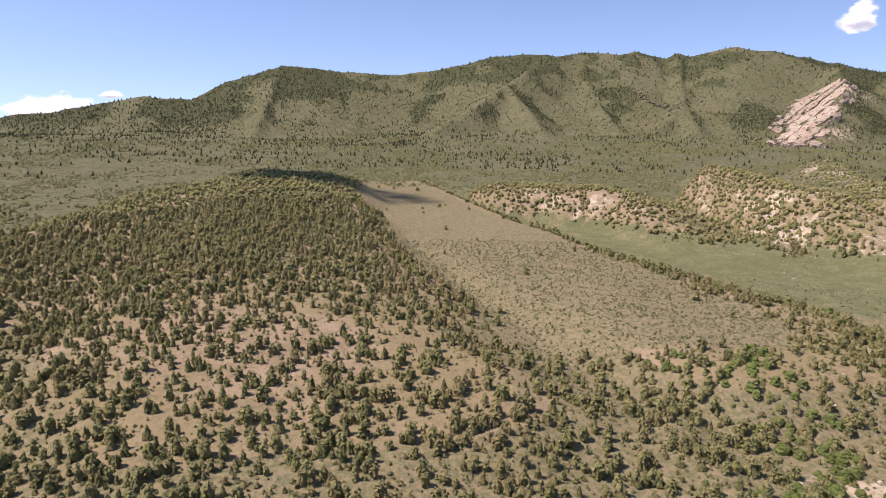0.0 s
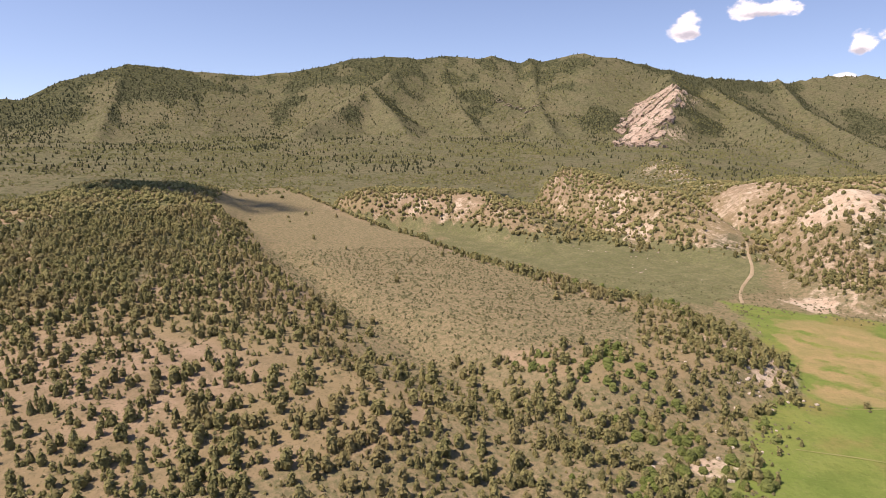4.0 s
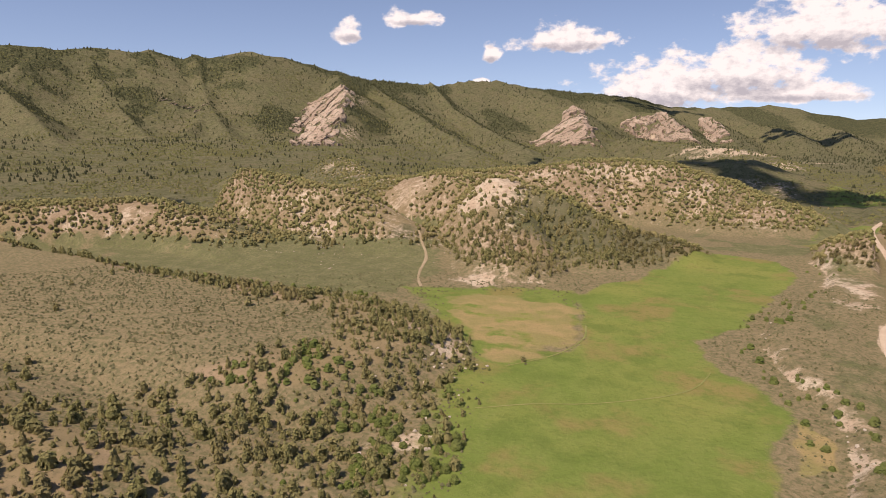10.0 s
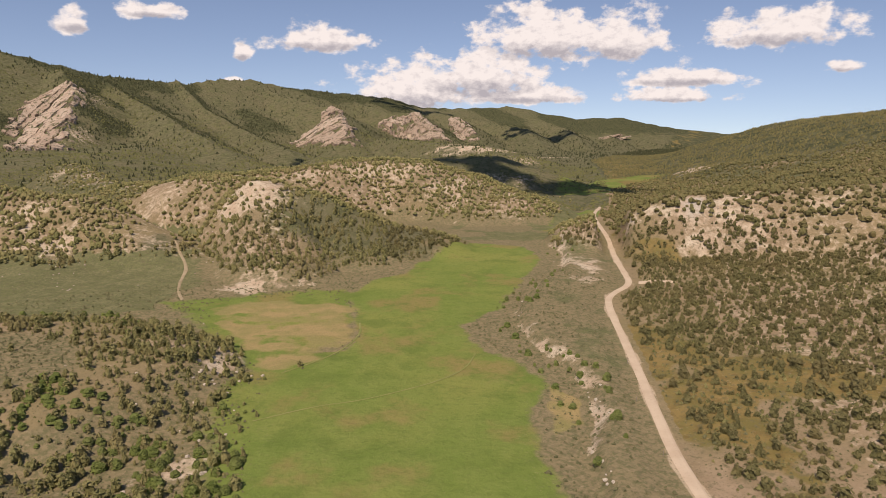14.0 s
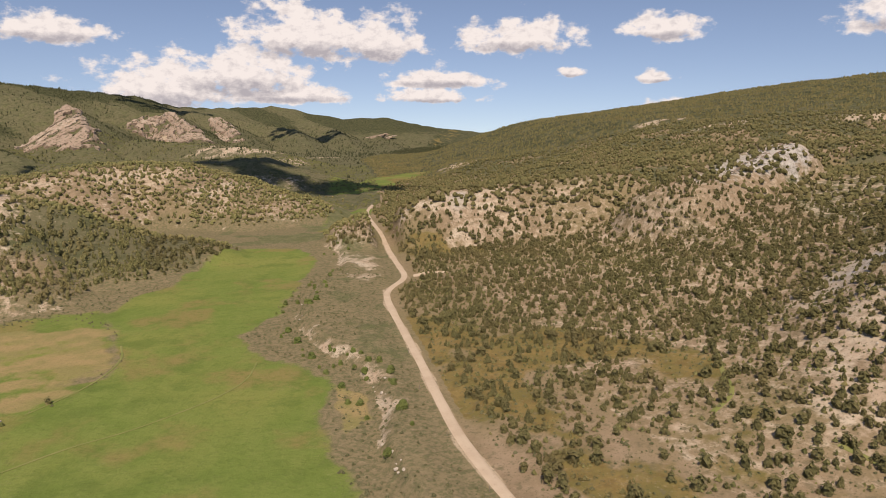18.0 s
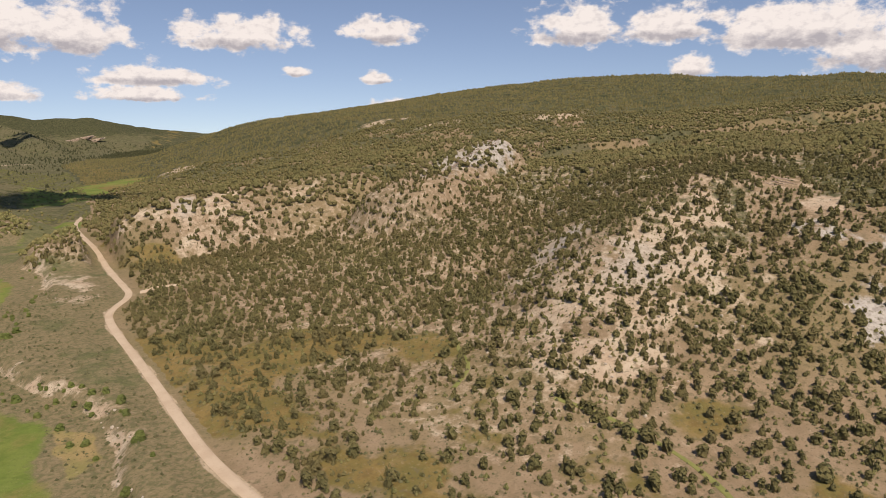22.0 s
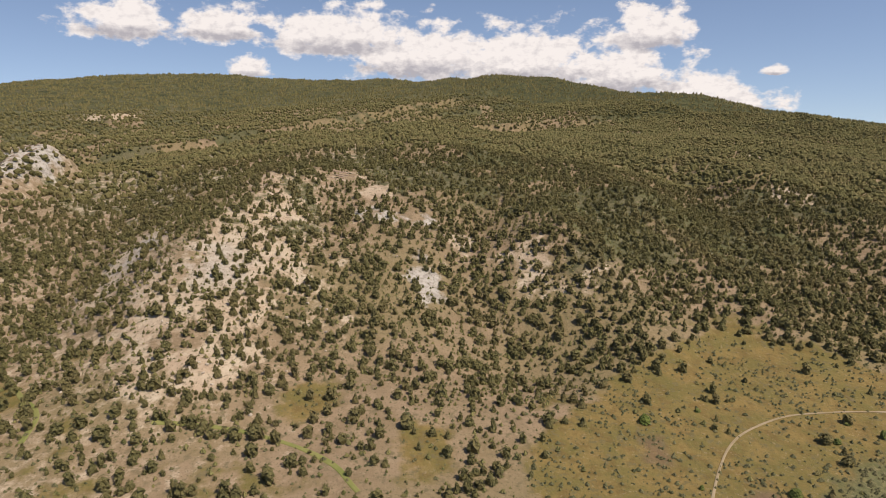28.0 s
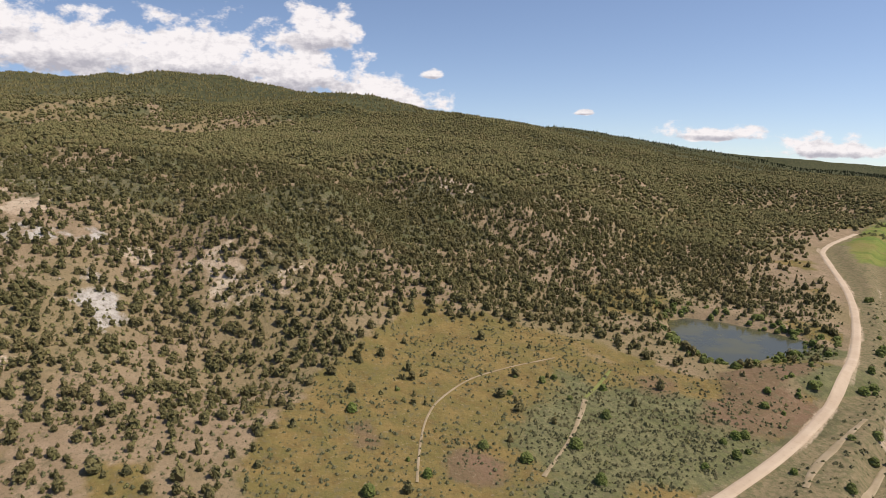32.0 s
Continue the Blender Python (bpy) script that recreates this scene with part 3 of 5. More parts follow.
def forest_of(x, y, rel):
    """Conifer forest of the mountain sides: in the draws and along the crest."""
    r = np.hypot(x, y)
    n = fbm(x, y, 300, 4, 121)
    _, _, _, side = along(x, y, EAST)
    draw = draws_of(x, y)
    d = step(rel, 30, 110) * step(draw + 1.1 * (n - 0.5), 0.42, 0.72) + step(rel, 190, 250) * step(n, 0.40, 0.55)
    gx, gy = ground_z(x + 14, y) - ground_z(x - 14, y), ground_z(x, y + 14) - ground_z(x, y - 14)
    shady = (-gx * 0.55 + -gy * 0.83) / 28
    d = d + step(shady + 0.7 * (n - 0.5), 0.04, 0.34) * step(rel, 50, 120)
    d = np.where((side < 0) & (r > 1300), d, (side > 0) * (0.62 * step(r, 700, 1100) * step(-y + 0.2 * x, 60, 500) + 0.55 * step(r, 700, 1100)))
    d = np.maximum(d * np.where(side < 0, 0.75, 1), 1.15 * spots(x, y, GROVES) * step(0.5 * n + fbm(x, y, 70, 3, 125), 0.56, 0.78) * (side < 0))
    return np.clip(d, 0, 1)


def covers_of(x, y, z):
    """Shares of pasture, bare rock, sage, dry grass, trodden dirt, brush, tawny grass and far forest at points of the ground."""
    r = np.hypot(x, y)
    rel = z - floor_of(x, y)
    n1, n2, n3 = fbm(x, y, 45, 4, 71), fbm(x, y, 260, 4, 81), fbm(x, y, 14, 3, 83)
    bank, _, _, below = along(x, y, BANK)
    road, _, _, side = along(x, y, EAST)
    east = (side > 0) & (x > 20)
    wx, wy = x + 9 * (fbm(x, y, 22, 3, 85) - 0.5), y + 12 * (fbm(x, y, 22, 3, 87) - 0.5)
    pasture = np.maximum.reduce([within(wx, wy, PASTURE, 13), within(x, y, MEADOW_FAR, 14), within(x, y, MEADOW_END, 40), within(x, y, MEADOW_SOUTH, 20),
                                 0.75 * within(wx, wy, MEADOW_EDGE, 14)])
    verge = np.clip(1.15 - along(x, y, PASTURE + PASTURE[:1])[0] / 24, 0, 1) * (y < 235) * (x < 0) * (rel < 4)
    pasture = np.maximum(pasture, verge * 0.75)
    dry = np.maximum(within(x + 26 * (fbm(x, y, 30, 3, 86) - 0.5), y + 26 * (fbm(x, y, 30, 3, 88) - 0.5), TAN_PATCH, 14), within(x, y, RED_PATCH, 4))
    gold = np.maximum(spots(x, y, GOLD), 0.62 * step(130 - road, -10, 40) * step(n1, 0.44, 0.66))
    gold = np.maximum(gold, 0.9 * within(x, y, EAST_FLAT, 14))
    gold = np.where(east & (road > 4), gold * (0.5 + n1), 0.25 * within(x, y, BENCH, 16) * step(n1 + 0.3 * n3, 0.45, 0.9))
    dry = np.where(east, dry, dry * (0.50 + 0.36 * step(fbm(x + 0.5 * y, 2.6 * y, 16, 4, 89), 0.30, 0.70)))
    dry = np.maximum(dry, 0.34 * pasture * ~east * step(fbm(x, 1.8 * y, 40, 4, 90), 0.50, 0.78) * (y < 330))
    sage = np.where(rel < 9, 0.85, 0.18 + 0.3 * n1)
    sage = np.maximum(sage, within(x, y, BENCH, 12) * 0.9)
    sage = np.where(east, step(n1, 0.42, 0.64) * step(120 - road, -60, 30) * 0.55, sage)
    brush = step(r, 540, 700) * (0.62 + 0.5 * step(n2, 0.3, 0.6)) * ~east + east * (step(r, 700, 1200) * 0.9 + step(road, 90, 200) * step(n1, 0.42, 0.6) * 0.7)
    brush = np.maximum(brush, (x < -60) * step(rel, 14, 26) * within(x, y, [(-600, -40), (-110, 40), (-150, 118), (-205, 150), (-560, 220)], 30) * step(n1, 0.35, 0.6) * 0.8)
    brush = np.maximum(brush, 0.7 * (x < -320) * (y < 190) * (rel < 14))
    brush = np.maximum(brush, 1.1 * spots(x, y, [(-12, 430, 50, 60, 1.2), (135, -105, 26, 40, 1.0), (120, -150, 14, 30, 0.8), (-60, 420, 30, 46, 0.9), (-140, 400, 16, 36, 0.8), (-250, 380, 40, 16, 0.7)]) * (0.5 + 0.8 * n1))
    gx, gy = ground_z(x + 3, y) - z, ground_z(x, y + 3) - z
    slope = np.hypot(gx, gy) / 3
    sx, sy = x + 14 * (fbm(x, y, 9, 3, 91) - 0.5), y + 14 * (fbm(x, y, 9, 3, 92) - 0.5)
    rock = np.maximum.reduce([spots(sx, sy, SCARS) * np.where(east, 1.5, 1.0), spots(x, y, FAR_SCARS), spots(x, y, SPECKLED)]) * step(n3 + 0.25 * n1, 0.25, 0.80) * np.where(r < 900, 0.95, 1.0)
    rock = np.maximum(rock, step(slope, 0.45, 0.8) * (r < 900) * step(n3, 0.35, 0.75) * np.where(east, 0.15, 0.55) * (rel > 1))
    knoll = (x < 200) & (y > 290) & (r < 900) & ~east
    rock = np.maximum(rock, np.where(knoll & (rel > 5), (0.10 + 0.5 * n3) * np.where(x < -235, 0.55, 1.0), 0))
    rock = np.where(knoll & (x > -58) & (x < 70) & (y < 560) & (rel > 4), 0.4 * rock, rock)
    rock = np.maximum(rock, np.where(east & (r < 520) & (road > 45), 0.03 + 0.26 * n1 + 0.27 * step(y, 0, 120), 0))
    cut = (1 - step(bank, 1, 12)) * (below > 0) * (y > -120) * (y < 420) * step(n3 + 0.6 * (n1 - 0.5), 0.34, 0.66) * 0.8
    rock = np.maximum(rock, cut)
    rock = rock * (1 - within(x, y, PASTURE, 3))
    trod = 0.7 * (1 - step(along(x, y, ROAD)[0], 1.6, 3.6)) * (0.3 + n3)
    strip = (below > 0) * (side < 0) * (y > -110) * (y < 470) * step(n1 + 0.4 * (n3 - 0.5), 0.42, 0.70) * 0.5
    apron = within(x, y, [(-88, 296), (-140, 284), (-330, 305), (-520, 340), (-640, 470), (-420, 640), (-300, 700), (-100, 520), (-108, 380), (-92, 330)], 24) * step(n1 + 0.35 * n3, 0.36, 0.66) * 0.85
    apron = np.maximum(apron, 0.8 * within(x, y, [(10, 462), (70, 452), (140, 440), (200, 560), (170, 640), (70, 560)], 24) * step(n1 + 0.35 * n3, 0.40, 0.66))
    moist = np.clip(np.maximum.reduce([spots(x, y, MOIST) * (0.6 + 0.8 * n1), strip, apron]), 0, 1) * (rel < 9)
    extra = np.clip(spots(sx, sy, TALUS) * (0.6 + 0.7 * n3), 0, 1), moist, np.clip(spots(x, y, RUDDY) * (0.6 + 0.8 * n1), 0, 1)
    return pasture, np.clip(rock, 0, 1), sage, np.clip(dry, 0, 1), np.clip(trod, 0, 1), np.clip(brush, 0, 1), np.clip(gold, 0, 1), forest_of(x, y, rel), extra


# ---------------------------------------------------------------- ground: one sheet, finer near the valley
AZ = np.radians(np.concatenate([np.linspace(-100, 155, 860, endpoint=False), np.linspace(155, 260, 90, endpoint=False)]))
RAD = np.concatenate([[0.05, 25, 50, 70], np.exp(np.linspace(math.log(85), math.log(4950), 350))])
_a, _r = np.meshgrid(AZ, RAD)
GRID_Z = height_of((_r * np.sin(_a)).ravel(), (_r * np.cos(_a)).ravel()).reshape(_r.shape)


def ground_z(x, y):
    """The height of the ground sheet itself."""
    x, y = np.asarray(x, float), np.asarray(y, float)
    r = np.clip(np.hypot(x, y), 0.06, 4940)
    a = (np.arctan2(x, y) - AZ[0]) % (2 * math.pi) + AZ[0]
    i = np.clip(np.searchsorted(RAD, r) - 1, 0, len(RAD) - 2)
    j = np.clip(np.searchsorted(AZ, a, side="right") - 1, 0, len(AZ) - 1)
    k = (j + 1) % len(AZ)
    step_a = np.where(j == len(AZ) - 1, AZ[0] + 2 * math.pi - AZ[-1], AZ[k] - AZ[j])
    fr, fa = (r - RAD[i]) / (RAD[i + 1] - RAD[i]), (a - AZ[j]) / step_a
    return (GRID_Z[i, j] * (1 - fr) + GRID_Z[i + 1, j] * fr) * (1 - fa) + (GRID_Z[i, k] * (1 - fr) + GRID_Z[i + 1, k] * fr) * fa


def ground_sheet():
    x, y, z = (_r * np.sin(_a)).ravel(), (_r * np.cos(_a)).ravel(), GRID_Z.ravel()
    n, m = len(AZ), len(RAD)
    i = np.arange(n * (m - 1)).reshape(m - 1, n)
    j = np.roll(i, -1, axis=1)
    faces = np.stack([i, i + n, j + n, j], -1).reshape(-1, 4)
    me = mesh_from("ground", np.stack([x, y, z], -1), faces[:, ::-1], GROUND)
    covers = covers_of(x, y, z)
    for name, trio in (("cover_a", (*covers[:3], covers[6])), ("cover_b", (*covers[3:6], covers[7])), ("cover_c", (*covers[8], covers[7]))):
        at = me.attributes.new(name, "FLOAT_COLOR", "POINT")
        at.data.foreach_set("color", np.stack(trio, -1).astype(np.float32).ravel())
    return tagged(new("ground", me), "mountain valley of green pasture, sage flats and dry tan slopes", "ground", kind="structure")


ground_sheet()


def part(name, me, parent, label=""):
    """A mesh as one part under a thing or a part."""
    ob = new(name, me)
    ob.parent = parent
    return tagged(ob, label)


# ---------------------------------------------------------------- road, tracks, pond
def smooth_line(line, spacing):
    """A polyline resampled as a rounded curve."""
    pts = np.array([p[:2] for p in line], float)
    for _ in range(3):
        a, b = pts[:-1] * 0.75 + pts[1:] * 0.25, pts[:-1] * 0.25 + pts[1:] * 0.75
        pts = np.vstack([pts[:1], np.stack([a, b], 1).reshape(-1, 2), pts[-1:]])
    s = np.r_[0, np.cumsum(np.hypot(*np.diff(pts, axis=0).T))]
    q = np.arange(0, s[-1], spacing)
    return np.stack([np.interp(q, s, pts[:, 0]), np.interp(q, s, pts[:, 1])], -1)


def ribbon(name, line, width, proud, material, seed, wobble=0.12, spacing=3.0):
    """A worn strip that lies on the ground, with edges that wander and turn down into it."""
    c = smooth_line(line, spacing)
    t = np.gradient(c, axis=0)
    t /= np.hypot(*t.T)[:, None]
    n = np.stack([t[:, 1], -t[:, 0]], -1)
    q = np.arange(len(c)) * spacing
    left = width / 2 * (1 + wobble * 4 * (fbm(q, q * 0 + 3, 14, 3, seed) - 0.5))
    right = width / 2 * (1 + wobble * 4 * (fbm(q, q * 0 + 9, 14, 3, seed + 7) - 0.5))
    cols = []
    for k, drop in ((-1.25, -0.5), (-1, 0), (-0.45, 0.05), (0, 0.0), (0.45, 0.05), (1, 0), (1.25, -0.5)):
        w = np.where(k < 0, left, right) * k
        p = c + n * w[:, None]
        z = ground_z(p[:, 0], p[:, 1]) + proud + drop * min(1, width / 4)
        cols.append(np.stack([p[:, 0], p[:, 1], z], -1))
    v = np.stack(cols, 1)
    m, k = v.shape[:2]
    i = (np.arange(m - 1)[:, None] * k + np.arange(k - 1)).ravel()
    return new(name, mesh_from(name, v.reshape(-1, 3), np.stack([i, i + 1, i + k + 1, i + k], -1), material))


def dirt_material(name, a, b, ruts):
    k = Nodes(name)
    fine, mid = k.noise(0.8, 5, 0.65), k.noise(7, 4, 0.6)
    c = k.mix(k.span(mid, 0.3, 0.7), a, b)
    c = k.mix(k.math("MULTIPLY", k.span(fine, 0.55, 0.75), ruts), c, (0.24, 0.19, 0.12))
    return k.finish(c, 0.92, fine, 0.4, 0.1, 0.1)


DIRT_ROAD = dirt_material("packed_gravel", (0.52, 0.42, 0.305), (0.46, 0.36, 0.255), 0.35)
GRASS_PATH = dirt_material("worn_grass", (0.225, 0.225, 0.080), (0.165, 0.19, 0.055), 0.5)
DIRT_TRACK = dirt_material("trodden_earth", (0.36, 0.29, 0.19), (0.27, 0.215, 0.125), 0.8)
tagged(ribbon("road", ROAD, 2.7, 0.28, DIRT_ROAD, 3, 0.05), "pale graded dirt road winding beside the meadow", "road", kind="structure")
tagged(ribbon("road", [(131, 316), (140, 312), (150, 309)], 3.4, 0.34, DIRT_ROAD, 5), "short dirt turnout beside the road bend", "road", kind="structure")
TRACKS = [
    ([(127, -46), (142, -52), (157, -60), (166, -71), (173, -84), (177, -116)], 0.5, "worn dirt track over dry grass"),
    ([(119, -75), (129, -88), (142, -101), (150, -108)], 1.0, "bare dirt track through green sagebrush"),
    ([(150, -108), (156, -117), (165, -129)], 0.9, "faint pale track through sagebrush"),
    ([(-40, 179), (-24, 187), (-9, 190), (12, 200), (27, 212), (33, 228)], 0.5, "faint path across the green pasture"),
    ([(-12, 268), (-11, 251), (-19, 233), (-29, 222), (-38, 214)], 0.6, "faint path along the tan patch of meadow"),
    ([(-182, 540), (-160, 480), (-140, 430), (-124, 395), (-114, 372), (-112, 352), (-107, 330), (-98, 308)], 1.3, "pale track up a side valley"),
    ([(134, 318), (169, 320), (190, 314), (207, 300), (218, 275), (216, 247)], 2.2, "pale track cut across the wooded slope"),
    ([(111, -176), (106, -160), (100, -142), (92, -128)], 1.5, "dirt lane below the road"),
    ([(98, -172), (93, -156), (86, -140)], 1.2, "pale ditch bank below the road"),
    ([(138, 118), (150, 121), (158, 132), (170, 146)], 1.2, "faint game path over dry grass"),
    ([(128, 30), (140, 40), (148, 62), (146, 88)], 1.0, "faint game path over dry grass"),
]
for i, (line, width, label) in enumerate(TRACKS):
    tagged(ribbon("track", line, width, 0.16, GRASS_PATH if "faint" in label else DIRT_TRACK, 20 + i, 0.34, 2.0), label, "track", kind="structure")


def pond():
    ring = smooth_line(POND + POND[:1], 2.0)
    mid = ring.mean(0)
    out = mid + (ring - mid) * 1.16
    v = np.vstack([np.c_[out, np.full(len(out), 4.2)], [[*mid, 4.2]]])
    n = len(out)
    f = np.stack([np.arange(n), np.roll(np.arange(n), -1), np.full(n, n)], -1)
    k = Nodes("pond_water")
    c = k.mix(k.span(k.noise(14, 3), 0.4, 0.65), (0.075, 0.080, 0.055), (0.105, 0.100, 0.045))
    m = k.finish(c, 0.14, k.noise(0.9, 3), 0.15, 0.05, 0.4)
    return tagged(new("water", mesh_from("water", v, f[:, ::-1], m)), "small murky green pond behind an earth dam", "pond", kind="structure")


pond()


# ---------------------------------------------------------------- foliage
def foliage(name, dark, light, odd):
    k = Nodes(name)
    island = k.put("ShaderNodeNewGeometry").outputs["Random Per Island"]
    each = k.put("ShaderNodeObjectInfo").outputs["Random"]
    c = k.mix(k.span(k.math("ADD", k.math("MULTIPLY", island, 0.55), k.math("MULTIPLY", k.noise(0.5, 4, 0.7), 1.3)), 0.55, 1.25), dark, light)
    c = k.mix(k.math("MULTIPLY", k.span(k.noise(26, 3), 0.45, 0.7), 0.6), c, odd)
    c = k.mix(k.math("MULTIPLY", k.span(island, 0.6, 1.0), 0.45), c, odd)
    c = k.mix(k.math("MULTIPLY", each, 0.35), c, odd)
    return k.finish(c, 0.85, k.noise(0.45, 4, 0.7), 1.0, 0.5, 0.06)


JUNIPER = foliage("juniper_needles", (0.112, 0.116, 0.044), (0.265, 0.252, 0.100), (0.240, 0.192, 0.090))
PINYON = foliage("pinyon_needles", (0.078, 0.082, 0.033), (0.188, 0.180, 0.073), (0.180, 0.146, 0.068))
FIR = foliage("fir_needles", (0.032, 0.040, 0.019), (0.082, 0.088, 0.040), (0.066, 0.066, 0.036))
WILLOW = foliage("willow_leaves", (0.090, 0.125, 0.030), (0.185, 0.225, 0.060), (0.140, 0.150, 0.055))
OAK = foliage("oak_brush_leaves", (0.085, 0.098, 0.034), (0.160, 0.170, 0.062), (0.150, 0.135, 0.062))
SAGE = foliage("sagebrush_leaves", (0.095, 0.102, 0.048), (0.200, 0.192, 0.100), (0.155, 0.140, 0.070))


def bark():
    k = Nodes("grey_bark")
    return k.finish(k.mix(k.noise(0.2, 4), (0.16, 0.13, 0.10), (0.28, 0.24, 0.19)), 0.9, k.noise(0.08, 3), 0.6, 0.03)


BARK = bark()
OCTA_V = np.array([(1, 0, 0), (0, 1, 0), (-1, 0, 0), (0, -1, 0), (0, 0, 1), (0, 0, -1)], float)
OCTA_F = np.array([(0, 1, 4), (1, 2, 4), (2, 3, 4), (3, 0, 4), (1, 0, 5), (2, 1, 5), (3, 2, 5), (0, 3, 5)])


def profile(shape, h):
    """Half width of a crown at the share h of its height."""
    return {"round": math.sqrt(max(0.02, 1 - (2 * h - 0.80) ** 2 / 1.5)), "cone": 1.04 - 0.92 * h,
            "bush": math.sqrt(max(0.05, 1 - h * h))}[shape]


def lump(rng, rings, sides, shape, rough):
    """A bushy body of rings round an axis, open below, with a knobbly skin. Returns vertices and faces."""
    vs, fs = [], []
    for i in range(rings):
        h = (i + 0.15) / rings
        for j in range(sides):
            a = (j + 0.5 * (i % 2) + 0.3 * (rng.random() - 0.5)) * 6.283 / sides
            q = 0.43 * profile(shape, h) * (1 - rough * 0.5 + rough * rng.random())
            vs.append((math.cos(a) * q, math.sin(a) * q, 0.04 + 0.92 * h + 0.12 * (rng.random() - 0.5) * (i > 0)))
    vs.append((0.08 * (rng.random() - 0.5), 0.08 * (rng.random() - 0.5), 0.84 + 0.10 * rng.random()))
    for i in range(rings - 1):
        for j in range(sides):
            p, q = i * sides + j, i * sides + (j + 1) % sides
            fs += [(p, q, p + sides), (q, q + sides, p + sides)]
    top = (rings - 1) * sides
    fs += [(top + j, top + (j + 1) % sides, len(vs) - 1) for j in range(sides)]
    v = np.array(vs)
    v[:, 2] = np.maximum(v[:, 2], 0.0)
    return v, np.array(fs)


def clumps(rng, size, sprays, shape, rough, leaf):
    """A crown 1 m high and about 0.9 m wide: a knobbly body under a shell of jagged leaf sprays. Returns vertices and faces."""
    v, f = lump(rng, *size, shape, rough)
    if sprays > 10:
        v = v * np.array([0.86, 0.86, 0.94])
    vs, fs, base = [v], [f], len(v)
    for c in range(sprays):
        h = ((c + rng.random()) / sprays) ** 1.15
        width = profile(shape, h)
        a, q = rng.random() * 6.283 + c * 2.4, 0.75 + 0.35 * rng.random()
        out = np.array([math.cos(a), math.sin(a), 0.0])
        at = out * q * width * 0.40 + np.array([0, 0, 0.05 + h * 0.86])
        k = leaf * (0.7 + 0.7 * rng.random())
        facing = out * (1.15 - 0.75 * h) + np.array([0, 0, 0.55 + 0.6 * h]) + 0.55 * (rng.random(3) - 0.5)
        across = np.array([-math.sin(a), math.cos(a), 0.0]) + 0.6 * (rng.random(3) - 0.5)
        tip = np.cross(facing, across)
        tip /= np.linalg.norm(tip)
        vs.append(np.stack([at + tip * k, at - tip * k * 0.6 + across * k * 0.7, at - tip * k * 0.6 - across * k * 0.7]))
        fs.append(np.array([[0, 1, 2]]) + base)
        base += 3
    v = np.vstack(vs)
    v[:, 2] = np.maximum(v[:, 2], 0.0)
    return v, np.vstack(fs)


def trunk_mesh(rng, height, radius, name):
    """A tapered, leaning trunk with limbs."""
    bm = bmesh.new()

    def limb(a, b, ra, rb):
        d = (b - a).normalized()
        u = d.orthogonal().normalized()
        w = d.cross(u)
        rings = []
        for p, r in ((a, ra), (a.lerp(b, 0.5) + u * ra * 0.5, (ra + rb) / 2), (b, rb)):
            rings.append([bm.verts.new(p + (u * math.cos(q) + w * math.sin(q)) * r) for q in (0, 1.257, 2.513, 3.770, 5.027)])
        for lo, hi in zip(rings, rings[1:]):
            for i in range(5):
                bm.faces.new((lo[i], lo[(i + 1) % 5], hi[(i + 1) % 5], hi[i]))
        bm.faces.new(rings[-1])

    top = Vector((rng.random() * 0.3 - 0.15, rng.random() * 0.3 - 0.15, height * 0.75))
    limb(Vector((0, 0, -0.4)), top, radius, radius * 0.3)
    for i in range(4):
        a = i * 1.7 + rng.random()
        s = top * (0.25 + 0.15 * i)
        limb(s, s + Vector((math.cos(a) * height * 0.28, math.sin(a) * height * 0.28, height * 0.22)), radius * 0.5, radius * 0.14)
    me = bpy.data.meshes.new(name)
    bm.to_mesh(me)
    bm.free()
    me.materials.append(BARK)
    return me


# ---------------------------------------------------------------- where trees stand
rng = np.random.default_rng(7)


